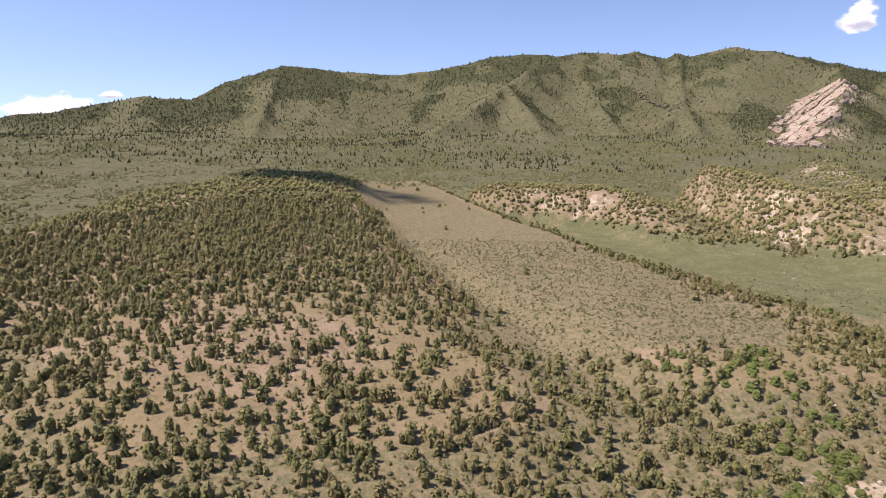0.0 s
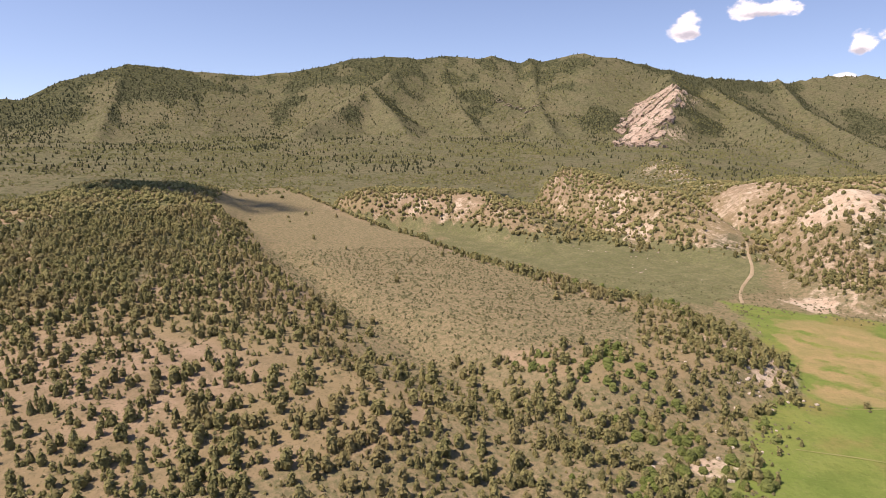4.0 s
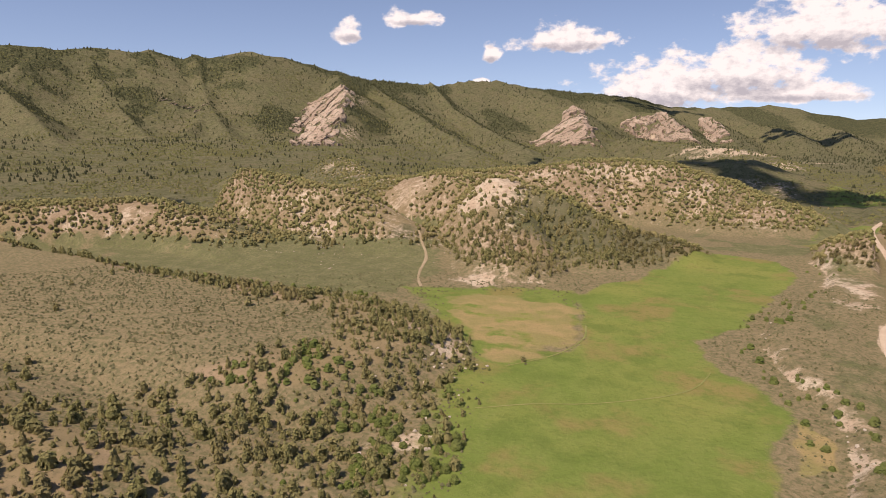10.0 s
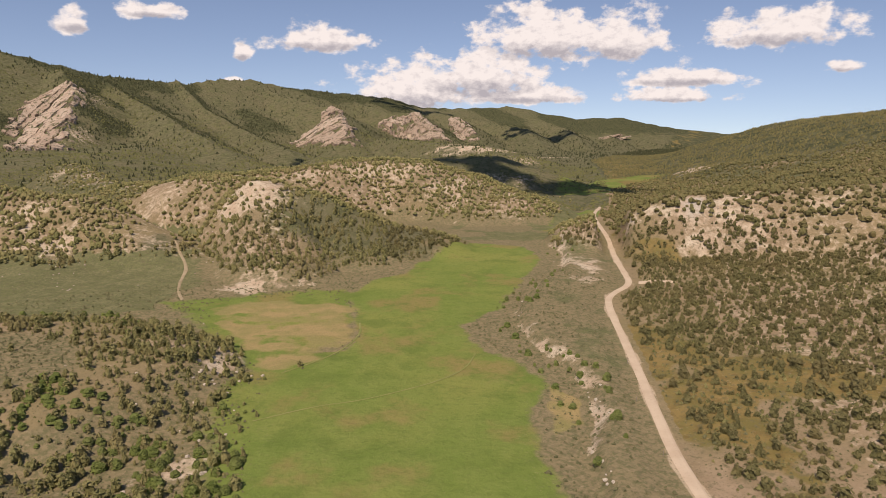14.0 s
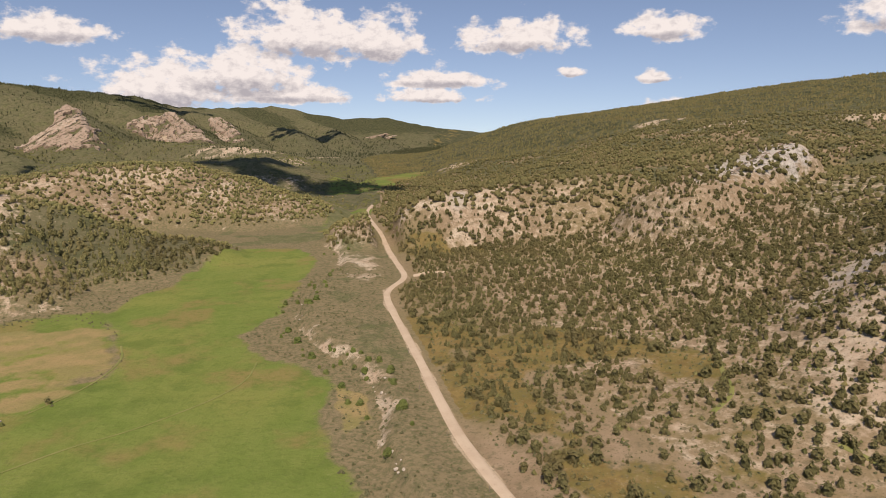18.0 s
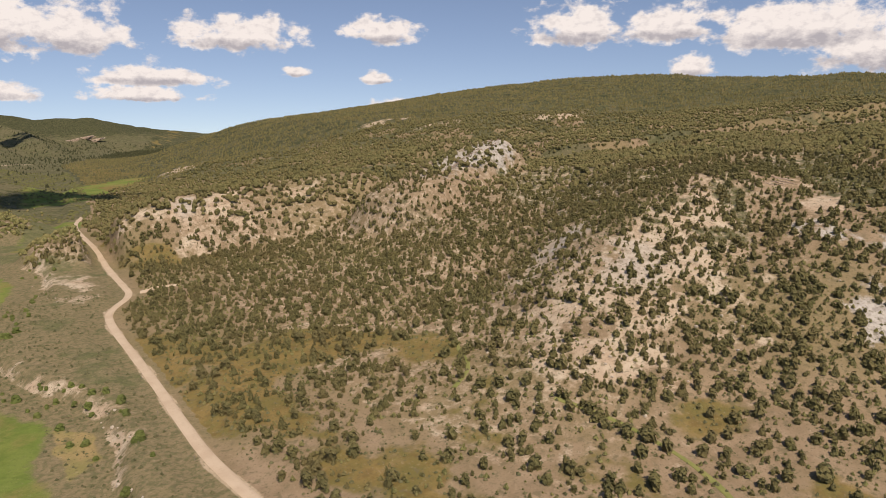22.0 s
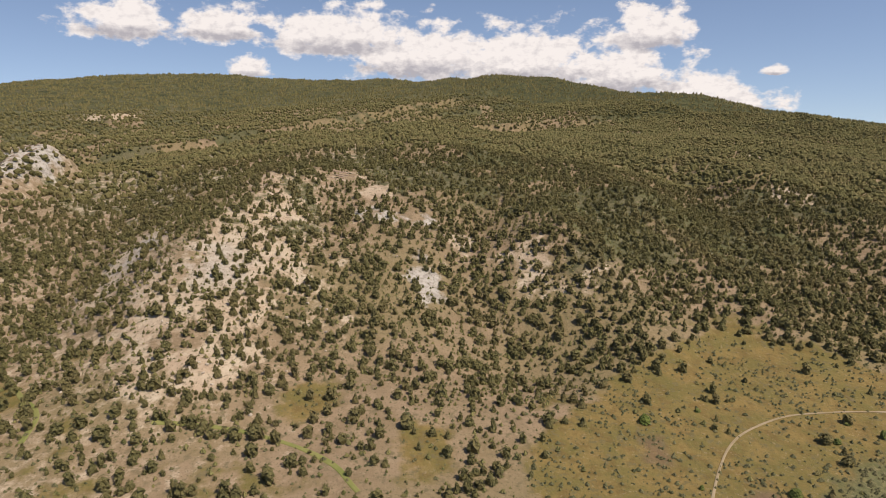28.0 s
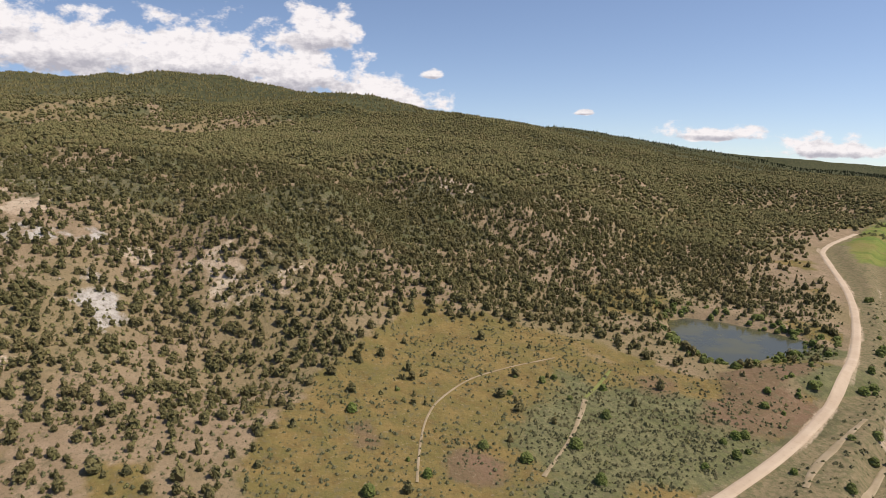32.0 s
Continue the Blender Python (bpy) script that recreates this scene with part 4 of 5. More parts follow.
def tree_density(x, y, z):
    """Trees for each square metre."""
    r = np.hypot(x, y)
    rel = z - floor_of(x, y)
    n1, n2, n3 = fbm(x, y, 38, 3, 101), fbm(x, y, 130, 3, 111), fbm(x, y, 420, 3, 121)
    road, _, _, side = along(x, y, EAST)
    east = (side > 0) & (x > 20)
    d = np.zeros(np.shape(x))
    # east: thick woods above, thinning to scattered trees on the dry flat
    shift = 26 * step(y, 20, 90) + 40 * step(y, 110, 200) + 45 * step(-y, 210, 240)
    woods = step(road + shift + 70 * (n2 - 0.5) + 25 * (n1 - 0.5), 52, 118)
    thick = 0.116 * (0.6 + 0.8 * n1) * np.where(r > 650, 0.46, np.where(r > 430, 0.66, 1.0)) * (1 - 0.08 * step(y, 50, 250)) * (1 + 0.8 * step(-y, -40, 100))
    d = np.where(east, woods * thick + (1 - woods) * (0.034 + 0.032 * step(y, 20, 150) + 0.05 * step(y, 150, 230)) * step(road, 5, 14) * step(n1, 0.20, 0.46), d)
    d = np.where(east, d * (1 - 0.16 * np.clip(spots(x, y, SCARS), 0, 1)) * (1 - 0.92 * np.clip(spots(x, y, GOLD) * 1.2, 0, 1)), d)
    quarry = spots(x, y, [(335, 80, 14, 7, 1.4), (314, 60, 11, 7, 1.3), (289, 37, 7, 11, 1.0), (261, 34, 9, 7, 0.9), (238, 26, 8, 6, 0.9), (380, 300, 30, 8, 0.6), (222, 110, 12, 12, 0.7), (246, 150, 16, 8, 0.7)])
    d = d * (1 - np.clip(quarry, 0, 1))
    d = np.where(east, np.maximum(d, (1 - np.clip(quarry, 0, 1)) * 0.10 * np.clip(spots(x, y, [(192, -5, 34, 34, 1.1), (230, -20, 40, 40, 1.2), (205, 34, 26, 22, 0.9), (250, -60, 40, 40, 1.2), (310, -5, 50, 30, 1.4), (370, -46, 60, 40, 1.4), (300, -60, 50, 40, 1.3), (190, 384, 34, 26, 0.9), (245, 372, 44, 24, 1.0), (300, 362, 40, 24, 1.1)]), 0, 1) * (0.4 + 1.1 * n1)), d)
    d = np.where(east & (y < -60), np.where(road > np.where(y < -225, 12, 62 + 0.0 * y), np.maximum(d, 0.125 * step(rel, 5, 13)), d), d)
    # west: the wooded spur, the spur tip, knolls of the side valleys
    bench = np.maximum(within(x + 60 * (n1 - 0.5), y + 60 * (n2 - 0.5), BENCH, 60), within(x + 16 * (n1 - 0.5), y + 16 * (n2 - 0.5), BENCH, 8))
    spur = (x < -20) & (y < 250) & (r < 620)
    d = np.where(spur & (rel > 1.0), step(rel, 0.5, 5) * (0.058 + 0.050 * step(170 - r, -20, 30) + 0.10 * step(r, 205, 290)) * (0.45 + 1.1 * n1), d)
    d = np.where(spur, np.maximum(d, 0.12 * np.clip(spots(x, y, [(-88, 142, 40, 20, 1.2), (-72, 182, 24, 20, 1.0), (-78, 206, 18, 18, 1.0), (-120, 165, 30, 14, 0.8), (-70, 205, 16, 22, 1.1), (-62, 140, 24, 14, 1.1)]), 0, 1) * (0.4 + n1)), d)
    d = np.where((x < -320) & (y < 190) & (rel < 14) & (r < 700), np.maximum(d, 0.012 * step(n1, 0.4, 0.6)), d)
    knoll = (x < 160) & (y >= 250) & (r < 760) & ~east
    d = np.where(knoll & (rel > 4), 0.115 * step(rel, 3, 8) * (0.25 + 1.3 * n1), d)
    d = d * (1 - 0.993 * bench)
    d = np.where(knoll, d * (1 - 0.8 * np.clip(spots(x, y, [(-88, 448, 22, 34, 1.1), (-74, 330, 20, 11, 1.5)]), 0, 1)), d)
    # middle distance and mountain sides
    mid = (r >= 700) & ~east
    belt = step(fbm(x, y, 190, 3, 131), 0.50, 0.62) * 0.0022 + 0.0005
    high = forest_of(x, y, rel) * np.where(r < 2300, 0.016, 0.0055)
    d = np.where(mid & (rel > -2), np.where(r < 1300, belt, belt * 0.6 + 0.0007 + high), d)
    d = np.where(mid, np.maximum(d, 0.045 * np.clip(spots(x, y, SPECKLED), 0, 1)), d)
    d = np.where(east & (r > 1000), d * (0.6 - 0.3 * step(r, 1100, 1500)), d)
    d = np.where(knoll & (x > -58) & (x < 70) & (y < 560) & (rel > 4), np.maximum(d * 1.2, 0.062), d)
    d = np.where(knoll & (rel > 4), np.maximum(d, 0.085 * np.clip(spots(x, y, [(-180, 425, 22, 46, 1.2), (-235, 395, 50, 18, 1.0)]), 0, 1)), d)
    d = d * (1 - 0.93 * within(x, y, EAST_FLAT, 12))
    d = d * (1 - np.clip(spots(x, y, RUDDY[:2]) * 1.2, 0, 0.95)) * (1 - np.clip(spots(x, y, MOIST[5:]) * 1.3, 0, 1))
    meadow = np.maximum.reduce([within(x, y, PASTURE, 4), within(x, y, TAN_PATCH, 4), within(x, y, MEADOW_FAR, 8), within(x, y, MEADOW_END, 30),
                                within(x, y, MEADOW_SOUTH, 10), within(x, y, POND, 6)])
    d = d * (1 - meadow)
    return np.where(along(x, y, ROAD)[0] < 6, 0, d)


def scatter(r0, r1, peak, density, seed):
    """Random places in a ring about the valley, as thick as density says."""
    g = np.random.default_rng(seed)
    lo, hi = math.radians(-98), math.radians(153)
    n = int(0.5 * (r1 * r1 - r0 * r0) * (hi - lo) * peak)
    r, a = np.sqrt(r0 * r0 + (r1 * r1 - r0 * r0) * g.random(n)), lo + (hi - lo) * g.random(n)
    x, y = r * np.sin(a), r * np.cos(a)
    z = ground_z(x, y)
    keep = g.random(n) * peak < density(x, y, z)
    return x[keep], y[keep], z[keep]


def forest(name, places, templates, heights, widths, material, label, category, seed, sink=0.15):
    """Many plants as one mesh of stuff."""
    g = np.random.default_rng(seed)
    x, y, z = places
    pick = g.integers(0, len(templates), len(x))
    vs, fs, base = [], [], 0
    for t, (tv, tf) in enumerate(templates):
        at = np.where(pick == t)[0]
        if not len(at):
            continue
        h = heights[0] + (heights[1] - heights[0]) * g.random(len(at)) ** 1.4
        w = h * (widths[0] + (widths[1] - widths[0]) * g.random(len(at)))
        a = g.random(len(at)) * 6.283
        c, s = np.cos(a)[:, None], np.sin(a)[:, None]
        px = (tv[:, 0] * c - tv[:, 1] * s) * w[:, None] + x[at, None]
        py = (tv[:, 0] * s + tv[:, 1] * c) * w[:, None] + y[at, None]
        pz = tv[:, 2] * h[:, None] + z[at, None] - sink
        vs.append(np.stack([px, py, pz], -1).reshape(-1, 3))
        fs.append((tf[None] + (np.arange(len(at)) * len(tv))[:, None, None] + base).reshape(-1, 3))
        base += len(at) * len(tv)
    return tagged(new(name, mesh_from(name, np.vstack(vs), np.vstack(fs), material, False)), label, category, kind="stuff")


near = scatter(85, 430, 0.20, tree_density, 1)
_, alone = np.unique(np.floor(near[0] / 1.6) * 4096 + np.floor(near[1] / 1.6), return_index=True)     # crowns seldom touch
near = tuple(c[np.sort(alone)] for c in near)
order = np.hypot(near[0], near[1])
west, east_of = near[0] < 0, near[0] >= 0
single = np.zeros(len(order), bool)
for zone, many in ((west, 170), (east_of, 130)):
    at = np.where(zone)[0]
    single[at[np.argsort(order[at])[:many]]] = True

TREE_KINDS = []
for kind, shape, mat, word in (("juniper_tree", "round", JUNIPER, "bushy olive-green juniper with a rounded crown on dry tan soil"),
                               ("juniper_tree", "round", JUNIPER, "bushy olive-green juniper with a rounded crown on dry tan soil"),
                               ("pinyon_pine", "cone", PINYON, "dark green pinyon pine, blunt conical crown, on a dry slope"),
                               ("pinyon_pine", "cone", PINYON, "dark green pinyon pine, blunt conical crown, on a dry slope")):
    TREE_KINDS.append((kind, mat, word, clumps(rng, (7, 10), 620, shape, 0.6, 0.085), trunk_mesh(rng, 0.9, 0.05, "trunk")))


def tree(kind, i, m):
    name, mat, word, (v, f), trunk = TREE_KINDS[kind]
    root = tagged(new(name), word, "tree", "trees on the slopes")
    part("trunk", trunk, root, "grey fissured trunk")
    part("crown", CROWNS[kind], root)
    root.matrix_world = m
    return root


CROWNS = [mesh_from("crown", v, f, mat, False) for _, mat, _, (v, f), _ in TREE_KINDS]
firsts = {}
for i in np.where(single)[0]:
    kind = int(rng.choice([0, 0, 0, 1, 1, 1, 2, 3]))
    h = 1.7 + 2.6 * rng.random() ** 1.6
    w = h * (0.70 + 0.35 * rng.random() if kind < 2 else 0.55 + 0.2 * rng.random())
    m = Matrix.LocRotScale((near[0][i], near[1][i], near[2][i] - 0.15), Euler((0, 0, rng.random() * 6.28)), (w, w, h))
    if kind not in firsts:
        firsts[kind] = tree(kind, i, Matrix.Identity(4))
        firsts[kind].matrix_world = m
    else:
        q = copy_thing(firsts[kind], Matrix.Identity(4))
        q.matrix_basis = m

rest = tuple(c[~single] for c in near)
MID = [clumps(rng, (3, 6), 40, "round", 0.8, 0.15) for _ in range(9)] + [clumps(rng, (3, 6), 36, "cone", 0.7, 0.14) for _ in range(4)]
LOW = [clumps(rng, (2, 5), 2, "round", 0.85, 0.24) for _ in range(8)] + [clumps(rng, (2, 5), 0, "cone", 0.55, 0.3) for _ in range(2)]
FAR = []
for n in range(5):
    foot = np.array([(math.cos(a), math.sin(a), 0) for a in (0, 1.57, 3.14, 4.71)]) * (0.35 + 0.3 * rng.random((4, 1)))
    FAR.append((np.vstack([foot, [(0.1 * rng.random(), 0.1 * rng.random(), 1.0)]]), np.array([(0, 1, 4), (1, 2, 4), (2, 3, 4), (3, 0, 4)])))
w = rest[0] < 0
forest("juniper_woodland", tuple(c[w] for c in rest), MID, (1.6, 5.2), (0.55, 0.86), JUNIPER, "open juniper and pinyon woodland on the western spur", "trees", 3)
forest("pinyon_woodland", tuple(c[~w] for c in rest), MID, (1.3, 4.3), (0.68, 1.02), PINYON, "dense pinyon and juniper woodland on the eastern slope", "trees", 4)
mid_trees = scatter(430, 1000, 0.13, tree_density, 2)
w = along(mid_trees[0], mid_trees[1], EAST)[3] < 0
forest("knoll_woodland", tuple(c[w] for c in mid_trees), LOW, (1.7, 4.2), (0.75, 1.1), JUNIPER, "olive juniper and pinyon dotting pale low hills", "trees", 15)
forest("hillside_woodland", tuple(c[~w] for c in mid_trees), LOW, (2.0, 4.6), (0.8, 1.2), PINYON, "juniper and pinyon covering the broad eastern slope", "trees", 5)
far_trees = scatter(1000, 2300, 0.016, tree_density, 3)
w = along(far_trees[0], far_trees[1], EAST)[3] < 0
forest("distant_woodland", tuple(c[w] for c in far_trees), FAR, (3.2, 7.5), (0.55, 0.9), FIR, "dark scattered conifers on the far slopes", "trees", 6)
forest("upland_woodland", tuple(c[~w] for c in far_trees), FAR, (2.2, 4.6), (0.8, 1.2), PINYON, "olive pinyon woodland over the broad dome", "trees", 16)
ridge_trees = scatter(2300, 3500, 0.0055, tree_density, 4)
forest("ridge_forest", ridge_trees, FAR, (4, 9), (0.55, 0.9), FIR, "dark conifer forest along the mountain ridge", "trees", 8)


# ---------------------------------------------------------------- shrubs
def sage_density(x, y, z):
    rel = z - floor_of(x, y)
    road, _, _, side = along(x, y, EAST)
    east = (side > 0) & (x > 20)
    n = fbm(x, y, 20, 3, 141)
    d = np.where(east, 0.10 * step(170 - road, -40, 40) * (0.2 + 1.3 * n), np.where(rel < 8, 0.13, 0.06) * (0.3 + 1.2 * n))
    d = np.maximum(d, within(x, y, BENCH, 8) * 0.30 * (0.4 + n))
    d = np.maximum(d, 0.26 * within(x, y, EAST_FLAT, 10) * step(n, 0.3, 0.6))
    d = np.maximum(d, 0.70 * np.clip(spots(x, y, MOIST[2:5]), 0, 1) * (0.4 + n))
    return d * (1 - np.maximum.reduce([within(x, y, PASTURE, 3), within(x, y, TAN_PATCH, 3), within(x, y, POND, 5)])) * (along(x, y, ROAD)[0] > 5)


def sapling_density(x, y, z):
    return (0.9 * tree_density(x, y, z) + 0.14 * sage_density(x, y, z) * (along(x, y, EAST)[3] > 0)) * (1 - 0.8 * within(x, y, EAST_FLAT, 10))


SMALL = [clumps(rng, (1, 5), 3, "bush", 0.6, 0.26) for _ in range(5)]
forest("juniper_saplings", scatter(90, 400, 0.10, sapling_density, 9), SMALL, (0.6, 1.7), (0.9, 1.4), JUNIPER, "small scattered juniper saplings and low shrubs", "shrubs", 12, 0.05)
TUFT = [clumps(rng, (1, 6), 1, "bush", 0.7, 0.2) for _ in range(4)]
forest("sagebrush", scatter(95, 360, 0.70, sage_density, 5), TUFT, (0.40, 1.05), (1.0, 1.7), SAGE, "low grey-green sagebrush on flats and benches", "shrubs", 9, 0.05)


def willow_density(x, y, z):
    rel = z - floor_of(x, y)
    bank, _, _, below = along(x, y, BANK)
    n = fbm(x, y, 16, 3, 151)
    d = np.where((bank < 9) & (y < 420) & (y > -300), 0.022 * step(n, 0.45, 0.6), 0)
    line = along(x, y, [(-95, 238), (-121, 283), (-168, 285), (-237, 296), (-318, 312), (-392, 335)])[0]
    d = np.maximum(d, 0.055 * (line < 5))
    gully = along(x, y, [(-48, 142), (-62, 156), (-78, 166), (-98, 184)])[0]
    d = np.maximum(d, 0.06 * (gully < 9))
    shore = along(x, y, POND + POND[:1])[0]
    d = np.maximum(d, 0.08 * (shore < 9) * ~inside(x, y, POND))
    d = np.maximum(d, 0.05 * spots(x, y, [(128, -190, 9, 22, 1.3), (150, -215, 8, 14, 1.0), (152, -236, 20, 16, 1.0), (-14, 205, 10, 6, 0.5), (-46, 165, 9, 26, 1.0), (-54, 138, 10, 16, 1.2), (-90, 172, 16, 8, 1.0), (-62, 168, 14, 12, 0.9), (-58, 136, 9, 9, 2.2), (-104, 167, 10, 6, 2.0), (-70, 171, 9, 5, 2.2), (110, -128, 8, 10, 0.6), (150, -92, 26, 20, 0.20), (128, -40, 20, 20, 0.06), (175, -70, 22, 16, 0.08)]))
    return d * (1 - np.maximum(within(x, y, PASTURE, 3), within(x, y, POND, 3))) * (along(x, y, ROAD)[0] > 5)


BUSH = [clumps(rng, (4, 7), 16, "bush", 0.6, 0.12) for _ in range(5)]
willows = scatter(95, 460, 0.10, willow_density, 6)
close = np.zeros(len(willows[0]), bool)
close[np.argsort(np.hypot(willows[0], willows[1]))[:110]] = True
forest("willow_thicket", tuple(c[~close] for c in willows), BUSH, (1.2, 3.2), (1.0, 1.6), WILLOW, "fresh green willow thicket along ditch and pond", "shrubs", 10)


def stems_mesh(g):
    """A fan of bare stems."""
    bm = bmesh.new()
    for i in range(5):
        a = i * 1.257 + g.random()
        tip = Vector((math.cos(a) * 0.3, math.sin(a) * 0.3, 0.7))
        base = [bm.verts.new((math.cos(a + q) * 0.035, math.sin(a + q) * 0.035, -0.1)) for q in (0, 2.09, 4.19)]
        top = bm.verts.new(tip)
        for n in range(3):
            bm.faces.new((base[n], base[(n + 1) % 3], top))
    me = bpy.data.meshes.new("stems")
    bm.to_mesh(me)
    bm.free()
    me.materials.append(BARK)
    return me


SHRUBS = []
for n in range(3):
    root = tagged(new("willow_shrub"), "rounded bright green willow shrub beside a ditch", "shrub", "willows along ditch and gully")
    part("stems", stems_mesh(rng), root)
    part("foliage", mesh_from("foliage", *clumps(rng, (5, 9), 110, "bush", 0.5, 0.08), WILLOW, False), root)
    SHRUBS.append(root)
for n, i in enumerate(np.where(close)[0]):
    h = 1.3 + 1.9 * rng.random()
    w = h * (1.1 + 0.5 * rng.random())
    m = Matrix.LocRotScale((willows[0][i], willows[1][i], willows[2][i] - 0.08), Euler((0, 0, rng.random() * 6.28)), (w, w, h))
    q = SHRUBS[n] if n < 3 else copy_thing(SHRUBS[n % 3], Matrix.Identity(4))
    q.matrix_basis = m


def brush_density(x, y, z):
    r = np.hypot(x, y)
    n = fbm(x, y, 60, 3, 161)
    _, _, _, side = along(x, y, EAST)
    return np.where((side < 0) & (z - floor_of(x, y) > -3), 0.022 * step(n, 0.38, 0.62) * (1 - step(r, 1300, 1700)), 0)


CLUMP = [clumps(rng, (1, 5), 0, "bush", 0.7, 0.3) for _ in range(5)]
forest("oak_brush", scatter(560, 1700, 0.022, brush_density, 7), CLUMP, (1.6, 3.2), (1.2, 2.4), OAK, "green oak brush covering the mountain's foot slopes", "shrubs", 11)


def upper_brush_density(x, y, z):
    _, _, _, side = along(x, y, EAST)
    return np.where((side < 0) & (z - floor_of(x, y) > 8), 0.010 * step(fbm(x, y, 90, 4, 181), 0.40, 0.64), 0)


forest("mountain_brush", scatter(1350, 2500, 0.010, upper_brush_density, 14), FAR, (2.0, 4.0), (1.2, 2.2), OAK, "dark green shrubs dotting the steep mountainside", "shrubs", 18)


# ---------------------------------------------------------------- rock ledges on the mountain sides
def rock_material():
    k = Nodes("layered_sandstone")
    fine, mid = k.noise(1.5, 6, 0.7), k.noise(14, 5, 0.65)
    c = k.mix(k.span(mid, 0.35, 0.65), (0.46, 0.380, 0.295), (0.38, 0.288, 0.212))
    c = k.mix(k.math("MULTIPLY", k.put("ShaderNodeObjectInfo").outputs["Random"], 0.8), c, (0.30, 0.225, 0.165))
    c = k.mix(k.math("MULTIPLY", k.span(k.noise(5, 5, 0.7), 0.5, 0.66), 0.7), c, (0.27, 0.190, 0.135))
    c = k.mix(k.span(k.noise(8, 4, 0.65), 0.54, 0.61), c, (0.085, 0.088, 0.042))
    c = k.mix(k.math("MULTIPLY", k.span(fine, 0.5, 0.75), 0.5), c, (0.28, 0.20, 0.15))
    return k.finish(c, 0.9, k.math("ADD", fine, mid), 0.8, 0.8)


SANDSTONE = rock_material()


def slab_mesh(g):
    """A broken ledge of rock, 1 m long, with chipped edges and a stepped face."""
    bm = bmesh.new()
    n = 7
    rows = []
    for y, z in ((-0.5, -0.5), (-0.5, 0.15), (-0.34, 0.2), (-0.3, 0.5), (0.5, 0.42), (0.5, -0.5)):
        rows.append([bm.verts.new((i / (n - 1) - 0.5, y + 0.22 * (g.random() - 0.5), (z + 0.3 * (g.random() - 0.5)) * (1 - 0.75 * abs(i / (n - 1) * 2 - 1) ** 3)))
                     for i in range(n)])
    for a, b in zip(rows, rows[1:] + rows[:1]):
        for i in range(n - 1):
            bm.faces.new((a[i], a[i + 1], b[i + 1], b[i]))
    for e in (0, n - 1):
        bm.faces.new([r[e] for r in rows])
    bmesh.ops.recalc_face_normals(bm, faces=bm.faces)
    me = bpy.data.meshes.new("ledge")
    bm.to_mesh(me)
    bm.free()
    me.materials.append(SANDSTONE)
    return me


LEDGES = [slab_mesh(rng) for _ in range(6)]


def outcrop(label, start, end, spread, count, size, dip, seed, taper=lambda q: 0.2 + 1.0 * q):
    """Ledges of tilted strata along a line of the slope, stepping up it."""
    g = np.random.default_rng(seed)
    a, b = np.array(start, float), np.array(end, float)
    root = tagged(new("rock_outcrop"), label, "rock outcrop", "rock outcrops on the mountain")
    at = (a + b) / 2
    root.location = (*at, float(ground_z(*at)))
    across = np.array([-(b - a)[1], (b - a)[0]]) / np.hypot(*(b - a))
    face = -at / np.hypot(*at)
    heading = math.atan2(face[0], -face[1])
    for i in range(count):
        q = (i + g.random()) / count
        p = a + (b - a) * q + across * (g.random() - 0.5) * 2 * spread * taper(q)
        s = size * (0.6 + 0.7 * g.random())
        ledge = part("ledge", LEDGES[int(g.integers(0, 6))], root)
        tilt = Euler((0, -dip + 0.06 * (g.random() - 0.5), heading + 0.16 * (g.random() - 0.5)))
        ledge.matrix_basis = Matrix.Translation(-root.location) @ Matrix.LocRotScale((*p, float(ground_z(*p)) + 0.02 * s), tilt, (s, s * 0.24, s * 0.10))
    return root


